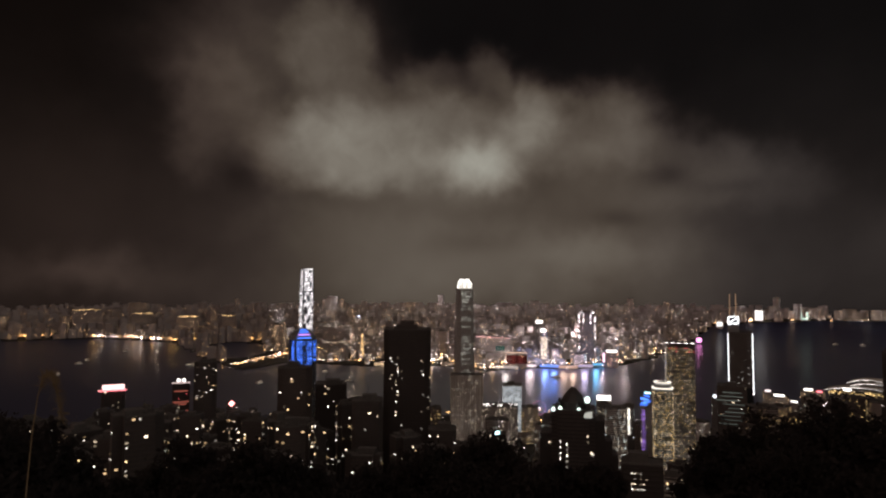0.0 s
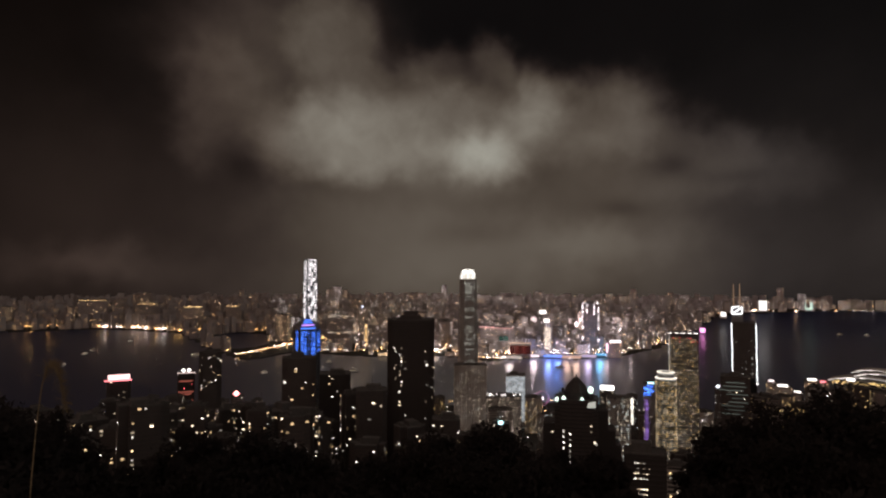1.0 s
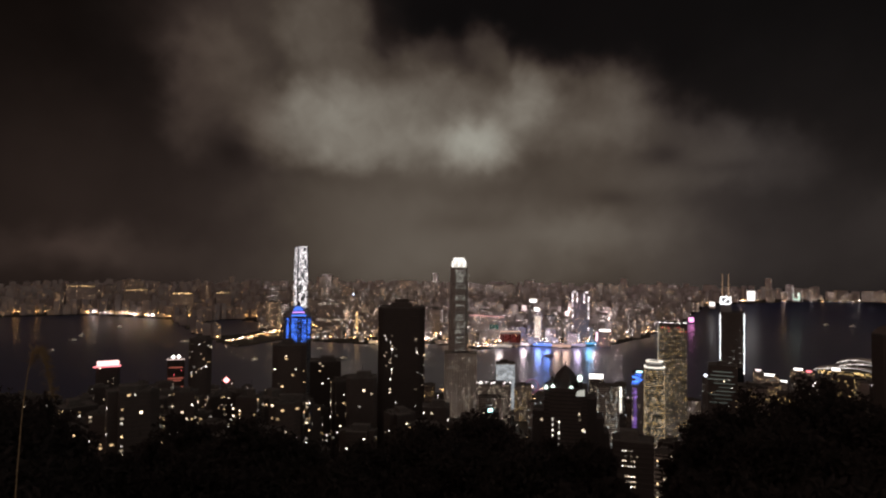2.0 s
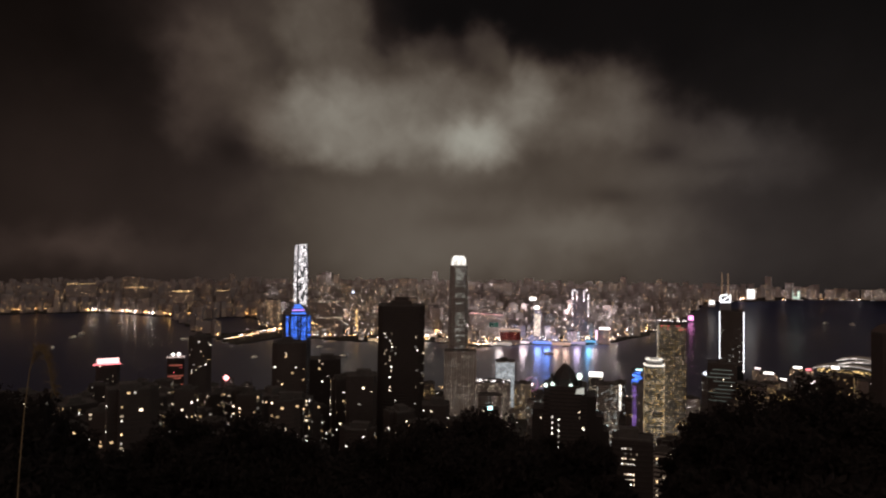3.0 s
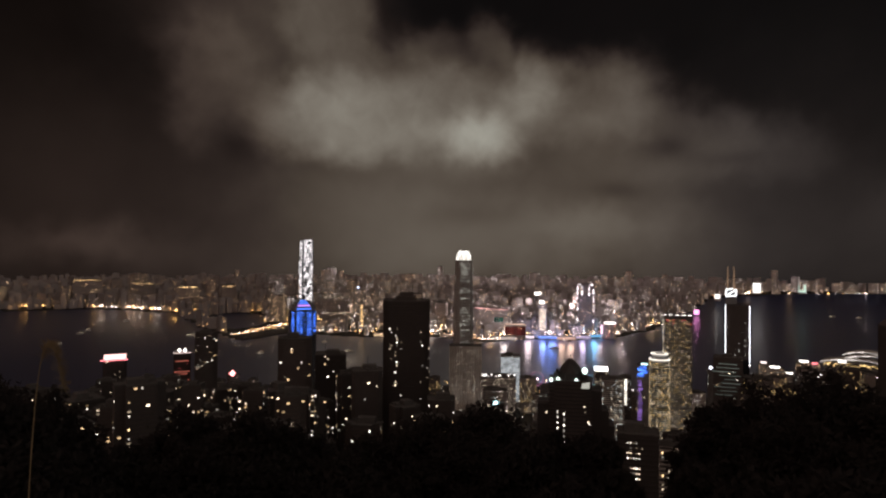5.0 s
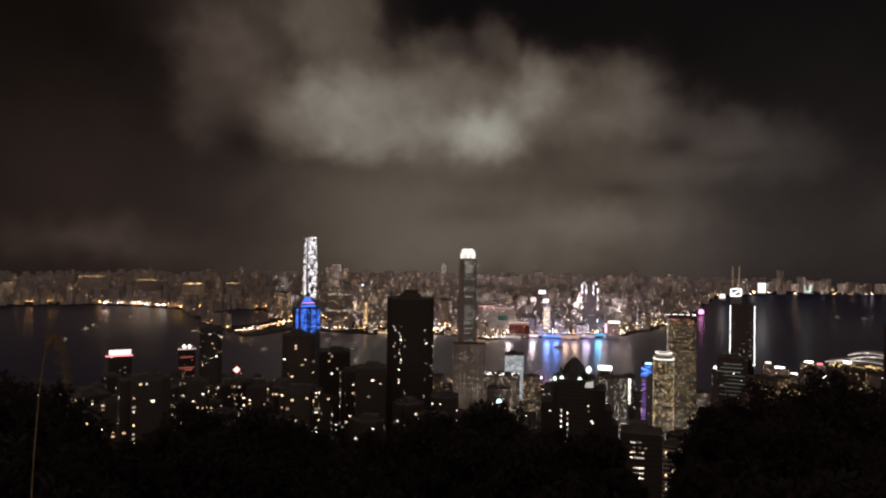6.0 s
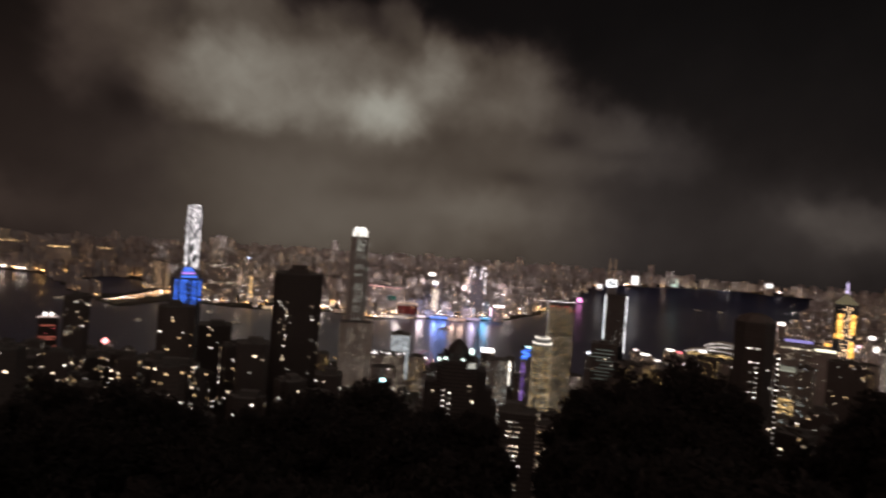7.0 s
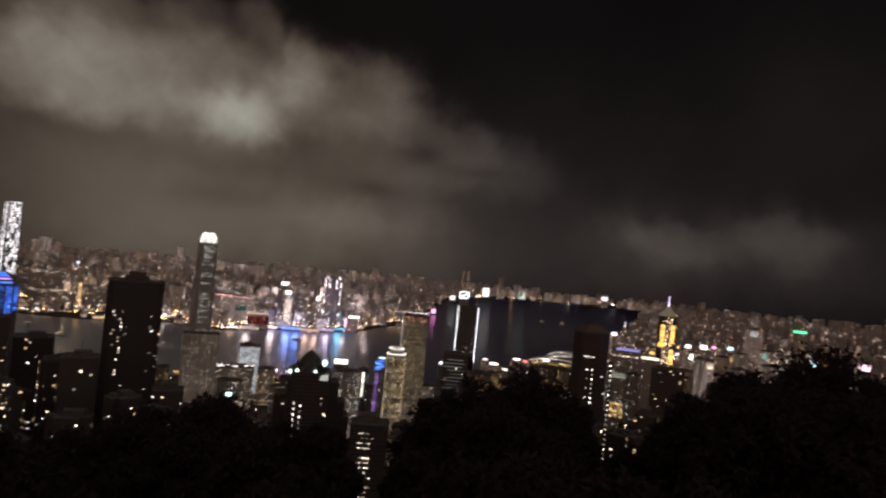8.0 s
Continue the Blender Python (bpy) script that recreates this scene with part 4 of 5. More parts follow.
sign(r7, "sign_ledge", 0, -13.5, h7 + 0.6, 30, 1.4, lit("ledge_dim", (1.0, 0.75, 0.7), 0.7, 0.1), "dim light ledge")
for z, w in ((-14, 22), (-33, 26), (-37, 18), (-48, 24)):
    band = Buf()
    band.box((0, -13.3, h7 + z), (w, 0.5, 2.0))
    part("lit_floor", band, RED_FLOOR, r7, "floor lit dim red")
r8, p8, h8 = block("office_tower", "tower with a small red rooftop lamp", 10.3, 1300, 22, 22, 166, [NEAR_ROOMS[1]], 0.08, 63, OFFICES)
g = Buf()
g.gem((-3, -10, h8 + 6), 6.0)
part("roof_lamp", g, lit("red_lamp", (1.0, 0.30, 0.30), 3.5, 0.1), r8, "glowing red roof lamp")
r9, p9, h9 = block("office_tower", "office block with a lavender-lit roof edge", 66.9, 1500, 62, 40, 240, [OFFICE_WARM, OFFICE_COOL], 0.16, 64, OFFICES, rect(62, 40), wall=PALE_WALL)
lv = Buf()
lv.box((4, -19, h9 + 3), (50, 2.0, 5.5))
part("roof_light", lv, lit("lavender", (0.50, 0.42, 1.0), 0.45, 0.1), r9, "lavender glowing roof edge")
fr = Buf()
for i in range(6):
    fr.box((-24 + i * 9.5, -20.6, h9 - 12), (6, 0.8, 2.2))
part("cornice_lamps", fr, OFFICE_WARM, r9, "row of cornice lamps", "stuff")
pl = Buf()
for f in range(3):
    pl.box((0, -20.5, h9 - 52 - f * 3.6), (56, 0.7, 2.6))
part("lit_floors", pl, lit("floor_dim", (0.95, 0.95, 0.75), 0.16, 0.3), r9, "two pale lit floors")
ga = Buf()
for f in range(8):
    for c in range(9):
        if rb.random() < 0.8:
            ga.box(((c - 4) * 5.6, -20.5, h9 - 118 - f * 4), (5.0, 0.7, 2.0))
part("gold_floors", ga, OFFICE_GOLD, r9, "gold-lit lower floors", "stuff")
r10, p10, h10 = block("office_tower", "dark tower with a bright white sign band", 68.9, 1420, 44, 34, 236, [OFFICE_WARM], 0.08, 65, OFFICES, rect(44, 34))
sign(r10, "roof_sign", 0, -17, h10 + 3, 34, 4.5, lit("sign_cream", (1.0, 0.92, 0.66), 1.4, 0.1), "cream rooftop sign")

# the rest of the near city: flats climbing the slope and blocks on the flat
fill = random.Random(2024)
made = []


def free(b, r, w):
    for b2, r2, w2 in made:
        if math.hypot((b - b2) * radians(1) * r, (r - r2)) < (w + w2) * 0.62:
            return False
    made.append((b, r, w))
    return True


for taken in ((25.06, 700, 60), (15.3, 760, 50), (18.4, 820, 50), (21.6, 640, 40), (39.6, 560, 60), (46.0, 420, 50), (64, 620, 50),
              (52.5, 1150, 60), (70.4, 1000, 50), (8.1, 1200, 45), (1.2, 1000, 40), (6.2, 1250, 40), (10.3, 1300, 30), (47, 1300, 45), (48.4, 1400, 60),
              (53, 1510, 60), (42.2, 1350, 36), (43.2, 1250, 44), (44.2, 1400, 30), (45.7, 1500, 34), (15.9, 1520, 60), (30.1, 1840, 60),
              (30.3, 1600, 80), (34.3, 1700, 60), (33.3, 1560, 90), (35.9, 1650, 50), (36.6, 1930, 60), (66.9, 1500, 66), (68.9, 1420, 50)):
    made.append(taken)
FLAT_LABELS = ("concrete apartment tower with scattered warm windows", "tiled apartment tower, mostly dark at night", "slim apartment tower with a few lit flats")
count = 0
for i in range(1600):
    b, r = fill.uniform(-9, 87), fill.uniform(430, 1150)
    w = fill.uniform(20, 34)
    gz = ground_z(b, r)
    low = knots(b, (-9, -10.0), (0, -10.0), (12, -10.5), (20, -12), (24, -12.5), (30, -13.5), (36, -14), (42, -15), (46, -15), (50, -13), (60, -11.5), (66, -10.5), (74, -8), (80, -7), (90, -6))
    top = EYE + r * math.tan(radians(low - abs(fill.gauss(0, 2.2))))
    if top - gz < 38 or top - gz > 190 or not free(b, r, w):
        continue
    if 45.6 < b < 48 and r < 1150:
        continue
    flats(FLAT_LABELS[count % 3], b, r, w, w * fill.uniform(0.7, 1), top, fill.uniform(0.06, 0.22), 1000 + i, cap=30, turn=fill.uniform(-25, 25))
    count += 1
    if count >= 110:
        break
for i in range(700):
    b, r = fill.uniform(-8.5, 24), fill.uniform(520, 1150)
    w = fill.uniform(16, 24)
    top = EYE + r * math.tan(radians(fill.uniform(-13.5, -10.2)))
    if not 40 < top - ground_z(b, r) < 170 or not free(b, r, w * 0.7):
        continue
    flats(FLAT_LABELS[i % 3], b, r, w, w * 0.8, top, fill.uniform(0.12, 0.34), 1700 + i, cap=34, turn=fill.uniform(-25, 25))
    count += 1
    if count >= 165:
        break
count = 0
for i in range(900):
    b, r = fill.uniform(-8.5, 24), fill.uniform(700, 1650)
    w = fill.uniform(15, 24)
    top = EYE + r * math.tan(radians(fill.uniform(-13.6, -9.6)))
    if not 40 < top - ground_z(b, r) < 190 or not free(b, r, w * 0.6):
        continue
    block("apartment_tower", "slim apartment tower dotted with small lights", b, r, w, w * 0.8, top, NEAR_ROOMS, fill.uniform(0.04, 0.16), 1900 + i, "hillside apartment towers",
          turn=fill.uniform(-25, 25), wall=CONCRETE, step=3.1, pane=(1.3, 1.1))
    count += 1
    if count >= 60:
        break
flats("pale low block with bright windows", 47.8, 470, 13, 12, 268, 0.4, 39, rect(13, 12), wall=PALE_WALL, cap=24)
count = 0
for i in range(1500):
    b, r = fill.uniform(-10, 88), fill.uniform(1150, 2750)
    if r > island_shore(b) - 60:
        continue
    w = fill.uniform(24, 48)
    low = knots(b, (-10, -10.2), (12, -10.2), (14, -10.5), (19, -10.5), (28, -10.5), (31, -10.5), (37, -10.8), (45, -10.5), (50, -10.0), (56, -8.6), (60, -8.2), (66, -7.4), (70, -5.8), (76, -4.6), (88, -4.4))
    top = EYE + r * math.tan(radians(low - abs(fill.gauss(0, 1.4))))
    if top < 22 or top > 230 or not free(b, r, w):
        continue
    bright = 1.0 if b < 28 else (1.6 if b < 60 else 1.3)
    block("city_block", fill.choice(("crowded city block with warm windows", "plain concrete city block", "office block with mixed lights")), b, r, w, w * fill.uniform(0.6, 1.0), top,
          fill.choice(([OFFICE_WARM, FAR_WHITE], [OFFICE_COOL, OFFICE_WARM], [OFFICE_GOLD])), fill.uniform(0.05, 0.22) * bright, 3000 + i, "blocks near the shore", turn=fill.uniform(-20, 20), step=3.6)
    count += 1
    if count >= 120:
        break

# ---- across the harbour ----
FAR = "buildings across the harbour"


def far_block(label, bearing, r, w, top, chance, seed, mats=None, d=None, wall=None, plan=None, turn=0):
    return block("far_building", label, bearing, r, w, d or w * 0.6, top, mats or [FAR_WARM, FAR_WHITE], chance, seed, FAR, plan=plan, turn=turn, wall=wall or FAR_WALL, base=2, step=5.0, cols=5.0, pane=(2.8, 2.0), glass=HAZED_GLASS)


r11, p11, h11 = far_block("slim white floodlit tower with glowing signs", 37.15, 3300, 42, 165, 0.2, 71, wall=PALE_WALL)
# cream floodlight on the wall, built as panels that glow
fb = Buf()
for f in range(22):
    for c in range(5):
        fb.box(((c - 2) * 6.2, -13.4, 30 + f * 5.0), (5.6, 0.8, 3.6))
part("facade_glow", fb, lit("cream_flood_glow", (1.0, 0.80, 0.66), 0.8, 0.4), r11, "cream floodlight put into glowing facade panels", "stuff")
sign(r11, "roof_sign", -4, -13, h11 + 8, 26, 16, SIGN_WHITE, "white rooftop sign", 2)
sign(r11, "roof_sign", -24, 6, h11 + 50, 34, 15, SIGN_WHITE, "white rooftop sign on a taller frame", 2)
pole = Buf()
for x in (-38, -10):
    pole.tube((x, 6, 0), (x, 6, h11 + 50), 2.0, 1.4)
part("sign_pole", pole, STEEL, r11)
r12, p12, h12 = far_block("tall hotel tower outlined in broken white light", 40.85, 3450, 82, 262, 0.14, 72, [FAR_WARM, lit("rose_rooms", (1.0, 0.62, 0.75), 0.7, 0.7)], wall=CONCRETE, plan=rect(82, 50))
ol = Buf()
rb = random.Random(15)
for z in range(60, 258, 9):
    for x in (-40, -18, 18, 40):
        if abs(x) == 18 and z < 200:
            continue
        if rb.random() < 0.85 and not (abs(x) == 40 and z < 120 and rb.random() < 0.5):
            ol.box((x, -25.6, z), (5.5, 1, 6.0))
for x in (-34, -27, 27, 34):
    ol.box((x, -25.6, 257), (6, 1, 5))
part("outline_lights", ol, lit("outline_white", (1.0, 0.88, 0.92), 1.8, 0.5), r12, "broken white outline lights", "stuff")
r13, p13, h13 = far_block("wide hall with a pink-white lit roof sign", 42.8, 3250, 70, 84, 0.25, 73, [SIGN_PINK, FAR_WARM])
sign(r13, "roof_sign", 6, -21, h13 - 2, 52, 9, SIGN_WHITE, "pale rooftop sign", 2)
sign(r13, "wall_sign", -32, -22, h13 - 34, 9, 44, lit("pink_wall", (1.0, 0.6, 0.8), 1.5, 0.2), "tall pink wall sign", 2)
r14, p14, h14 = far_block("broad block washed in red light", 34.75, 3150, 100, 72, 0.1, 74, [FAR_WARM], wall=TILE_WALL, plan=rect(100, 60))
# red light on the front, put in as faintly glowing panels
rd = Buf()
for c in range(9):
    rd.box(((c - 4) * 11, -30.6, 42), (9.6, 0.8, 40))
part("red_panels", rd, lit("red_wash_glow", (0.9, 0.16, 0.14), 0.05, 0.4), r14, "red light on the wall as faintly glowing panels", "stuff")
eg = Buf()
eg.box((0, -31, 74), (98, 1.4, 3))
part("eave_light", eg, lit("peach", (1.0, 0.66, 0.5), 1.0, 0.1), r14, "peach light along the eave")
r15, p15, h15 = far_block("long terrace of blocks with a pink-white roof line", 32.65, 3400, 176, 128, 0.14, 75, d=50, plan=rect(176, 50))
eg = Buf()
for i in range(16):
    eg.box((-82 + i * 11, -25.6, 130 - i * 0.6), (9, 1.4, 3.2))
part("eave_light", eg, lit("rose", (1.0, 0.5, 0.48), 1.2, 0.4), r15, "rose light along the roof line", "stuff")
gp = Buf()
for c in range(4):
    gp.box((20 + c * 12, -25.8, 70), (10, 0.8, 26))
part("green_panels", gp, lit("teal_wash", (0.25, 0.7, 0.55), 0.05, 0.4), r15, "dim teal lit panels", "stuff")
r16, p16, h16 = far_block("pair of joined glass towers with lit roof lines", 18.8, 3700, 150, 166, 0.10, 76, d=50, plan=rect(150, 50))
eg = Buf()
for i in range(14):
    eg.box((-64 + i * 9.8, -25.6, 166), (7.5, 1.2, 2.6), 0, 0)
    eg.box((-64 + i * 9.8, -25.6, 76), (7.5, 1.2, 2.2), 0, 0)
part("roof_line", eg, OFFICE_WARM, r16, "warm roof line lights", "stuff")
r17, p17, h17 = far_block("tall residential tower with a blue-white beacon", 20.8, 3900, 62, 196, 0.10, 77)
g = Buf()
g.gem((-2, -10, h17 + 16), 7.0)
part("beacon", g, lit("beacon_blue", (0.6, 0.7, 1.0), 2.5, 0.1), r17, "blue-white rooftop beacon")
bp = Buf()
bp.tube((-2, -10, h17), (-2, -10, h17 + 14), 1.2)
part("beacon_pole", bp, STEEL, r17)
r18, p18, h18 = far_block("thin tower floodlit amber from its foot", 21.08, 3500, 20, 148, 0.0, 78, plan=rect(18, 18), wall=PALE_WALL)
# floodlight from the foot, put in as glowing strips that narrow upwards
am = Buf()
for f in range(22):
    wid = 16 * (0.5 + 0.5 * (1 - f / 22))
    am.box((0, -9.3, 18 + f * 5.4), (wid, 0.6, 4.2))
part("amber_floodlight", am, lit("amber_flood_glow", (1.0, 0.62, 0.28), 0.9, 0.4), r18, "amber floodlight from the foot as narrowing glowing strips", "stuff")
r19, p19, h19 = far_block("estate block with an amber roof line", 6.6, 5200, 160, 160, 0.12, 79, [FAR_AMBER, FAR_WARM], d=50, plan=rect(160, 50), wall=FAR_DIM)
for name, bb, rr, ww, zz in (("a", -0.7, 5800, 210, 196), ("b", 3.2, 5750, 170, 165), ("c", 9.8, 5300, 110, 158)):
    rt, pp, hh = far_block("estate block with lamps along its roof", bb, rr, ww, zz, 0.05, 80 + ord(name), [FAR_AMBER, FAR_WARM], d=50, plan=rect(ww, 50))
    eg = Buf()
    for i in range(int(ww / 20)):
        eg.box((-ww / 2 + 10 + i * 20, -25.6, hh + 2), (8, 2, 4))
    part("roof_lamps", eg, ROOF_AMBER, rt, "amber lamps along the roof", "stuff")
eg = Buf()
for i in range(8):
    eg.box((-60 + i * 17, -25.8, h19 + 1), (10, 2, 5))
part("roof_lamps", eg, ROOF_AMBER, r19, "amber lamps along the roof", "stuff")
# bright screens far along the water
SCREEN = lit("screen_white", (1.0, 0.95, 0.92), 1.2, 0.1)
for bb, rr, ww, zz, hh, mm in ((54.4, 8200, 100, 130, 110, SCREEN), (57.6, 8600, 90, 110, 90, lit("screen_mint", (0.75, 1.0, 0.85), 0.6, 0.1)), (51.5, 6600, 60, 70, 40, SCREEN), (64.7, 8800, 90, 150, 50, SCREEN), (49.9, 4900, 40, 40, 30, SIGN_MAGENTA)):
    rt, pp, h_ = far_block("waterside tower with a big lit screen", bb, rr, ww, zz, 0.1, int(bb * 10), plan=rect(ww, 40))
    sign(rt, "light_screen", 0, -21, zz - hh / 2 - 6, ww * 0.8, hh, mm, "big glaring light screen", 2)
# low lit buildings along the shore beyond the faceted tower
for bb, rr, el_top, ww, mm, lab in ((55.7, 1950, -8.5, 44, SIGN_WHITE, "low shore building with a white roof sign"), (57.7, 2000, -7.9, 38, SIGN_WHITE, "shore building with a pale roof sign"),
                                (58.4, 2060, -8.0, 30, SIGN_PINK, "shore building with a red roof sign"), (54.9, 2000, -8.2, 26, lit("shore_rose", (1.0, 0.8, 0.8), 1.2, 0.1), "slim shore building with a rose lamp"),
                                (56.7, 2050, -8.9, 30, SIGN_WHITE, "low shore block with a small white lamp")):
    rt, pp, h_ = block("office_tower", lab, bb, rr, ww, 30, EYE + rr * math.tan(radians(el_top)), [FAR_WARM, OFFICE_DIM], 0.25, int(bb * 7), OFFICES, rect(ww, 30), base=3)
    sign(rt, "roof_sign", 0, -15, h_ + 4, ww * 0.55, 5, mm, "glowing roof sign", 1.5)
rt, pp, h_ = block("office_tower", "slim dark tower with a glaring roof lamp", 51.0, 1560, 14, 14, EYE + 1560 * math.tan(radians(-9.0)), [OFFICE_DIM], 0.2, 411, OFFICES, rect(14, 14))
g = Buf()
g.gem((0, -6, h_ + 5), 4.5)
part("roof_lamp", g, lit("roof_white_blue", (0.85, 0.88, 1.0), 1.8, 0.1), rt, "glaring blue-white roof lamp")
# signs over the eastern shopping streets
EAST = [SIGN_WHITE, lit("east_rose", (1.0, 0.62, 0.72), 1.6, 0.2), SIGN_WHITE, SIGN_GOLD, lit("east_cyan", (0.6, 0.95, 1.0), 1.4, 0.2), SIGN_MAGENTA, SIGN_WHITE]
for i in range(34):
    b, r = 66 + 19 * (i * 0.618 % 1), 2000 + 1500 * (i * 0.377 % 1)
    el_top = -4.6 - 2.2 * (i * 0.755 % 1)
    top = EYE + r * math.tan(radians(el_top))
    rt, pp, h_ = block("office_tower", "crowded district tower with a glowing sign", b, r, 34, 28, top, [FAR_WARM, FAR_WHITE], 0.25, 640 + i, OFFICES, rect(34, 28), base=4, step=4.5)
    sign(rt, "roof_sign", (i % 3 - 1) * 7, -14.5, h_ - 2 - 6 * (i % 4), 15 + 5 * (i % 3), 8 + 4 * (i % 3), EAST[i % 7], "glowing sign", 1.5)
# hillside green sign far along the island
rt, pp, h_ = block("office_tower", "dark tower with a green sign", 79.8, 3600, 50, 30, 222, [FAR_WARM], 0.1, 301, OFFICES, rect(50, 30), base=4)
sign(rt, "roof_sign", 0, -15, h_ + 3, 56, 9, SIGN_GREEN, "glowing green rooftop sign", 2)
for bb, rr, ww, zz, mm, lab in ((76.6, 2600, 60, 262, FLOOD_GLOW, "pale floodlit office tower"), (77.5, 2400, 34, 205, lit("teal_panel", (0.3, 0.8, 0.65), 0.3, 0.3), "tower with teal lit upper floors"), (72.1, 2500, 36, 160, lit("white_panel", (1.0, 0.93, 0.86), 1.6, 0.3), "tower with a bright white panel"), (75.0, 2700, 40, 150, OFFICE_GOLD, "tower with gold-lit floors"), (73.6, 2450, 40, 140, OFFICE_WARM, "tower with warm-lit floors"), (74.3, 2300, 34, 130, lit("rose_panel", (1.0, 0.7, 0.75), 1.5, 0.3), "tower with a rose lit sign panel")):
    rt, pp, h_ = block("office_tower", lab, bb, rr, ww, 34, zz, [FAR_WARM, FAR_WHITE], 0.2, int(bb * 31), OFFICES, rect(ww, 34), base=4, step=4.5)
    pb = Buf()
    for f in range(4):
        pb.box((0, -17.4, h_ - 8 - f * 5), (ww * 0.4, 0.8, 3.2))
    part("lit_panels", pb, mm, rt, "lit panels near the top", "stuff")

made.clear()
# the shore along the far reach of the harbour
for i in range(60):
    b = fill.uniform(49.5, 70)
    r = far_shore(b) + fill.uniform(60, 500)
    if min(abs(b - q) for q in (51.5, 54.4, 57.6, 64.7)) < 0.9:
        r += 700
    far_block("far waterside block with scattered lights", b, r, fill.uniform(60, 130), fill.uniform(40, 130), fill.uniform(0.08, 0.3), 9000 + i, turn=fill.uniform(-20, 20), wall=FAR_DIM)
for bb, rr, ww in ((37.15, 3300, 60), (40.8, 3450, 100), (42.8, 3250, 90), (34.7, 3150, 120), (32.6, 3400, 190), (18.8, 3700, 160), (20.8, 3900, 70), (21.1, 3500, 30), (16.2, 3740, 90), (54.4, 8000, 600), (57.6, 8400, 600), (51.5, 6500, 300), (64.7, 8600, 500)):
    made.append((bb, rr, ww))
FAR_LABELS = ("far apartment block with dim warm windows", "far office block with a few white lights", "far housing slab, half its windows lit", "far concrete tower with few lights")
count = 0
for i in range(6000):
    b = fill.uniform(-9, 88)
    r = 3000 + 6500 * fill.random() ** 1.3
    if 9.4 < b < 15.4 and r < 3950:
        continue
    if b < 65 and r < far_shore(b) + 40:
        continue
    if ground_z(b, r) < 0:
        continue
    w = fill.uniform(34, 80) * (1 + (r - 3000) / 9000)
    top = fill.choice((30, 45, 60, 75, 90, 120)) * fill.uniform(0.8, 1.25) * (1 + (r - 3000) / 9000)
    if b < 65 and r < far_shore(b) + 200:
        top *= 0.55
    if not free(b, r, w * 0.8):
        continue
    dense = 0.15 if b < 13 else (0.14 if b > 50 else 0.26)
    far_block(FAR_LABELS[count % 4], b, r, w, top + ground_z(b, r), fill.uniform(0.04, 1.3) * dense, 7000 + i,
              [FAR_AMBER, FAR_WARM] if b < 13 else fill.choice(([FAR_WARM], [FAR_WARM, FAR_WHITE], [FAR_WHITE], [FAR_WARM, OFFICE_COOL])), turn=fill.uniform(-30, 30))
    count += 1
    if count >= 235:
        break

# the many smaller blocks between them, too far to pick apart
sprawl, sprawl_rooms = Buf(), Buf()
for i in range(9000):
    b = fill.uniform(-9, 88)
    r = 3050 + 6300 * fill.random() ** 1.1
    if 9.4 < b < 15.4 and r < 3950:
        continue
    if (b < 65 and r < far_shore(b) + 60) or ground_z(b, r) < 0:
        continue
    k = 1 + (r - 3000) / 8000
    w, d, hh = fill.uniform(20, 46) * k, fill.uniform(16, 30) * k, fill.uniform(18, 85) * k
    if not free(b, r, w * 0.5):
        continue
    gz = ground_z(b, r)
    a = radians(-b + fill.uniform(-30, 30))
    p, s = spot(b, r, gz + hh / 2)
    sprawl.box(p, (w * s, d * s, hh * s), a, fill.randrange(3))
    top_p, s = spot(b, r, gz + hh + 2)
    sprawl.box(top_p, (w * 0.4 * s, d * 0.4 * s, 4 * s), a, 0)
    for j in range(fill.randrange(0, 8 if b < 13 else 11)):
        u, z = fill.uniform(-0.45, 0.45) * w * s, gz + hh * fill.uniform(0.1, 0.95)
        q, s2 = spot(b, r, z)
        sprawl_rooms.box((q.x + u * math.cos(a) + (d * s / 2) * math.sin(a), q.y + u * math.sin(a) - (d * s / 2) * math.cos(a), q.z), (fill.uniform(3, 7) * s, 0.6, 2.6 * s), a, 2 if b < 13 else fill.randrange(2))
tagged(new("far_rooftops", sprawl.mesh("far_rooftops", [FAR_WALL, FAR_DIM, FAR_WALL])), "crowded low blocks of the far city", "buildings", kind="stuff")
tagged(new("far_room_lights", sprawl_rooms.mesh("far_room_lights", [FAR_WARM, FAR_WHITE, FAR_AMBER])), "lit windows of the crowded far blocks", "windows", kind="stuff")

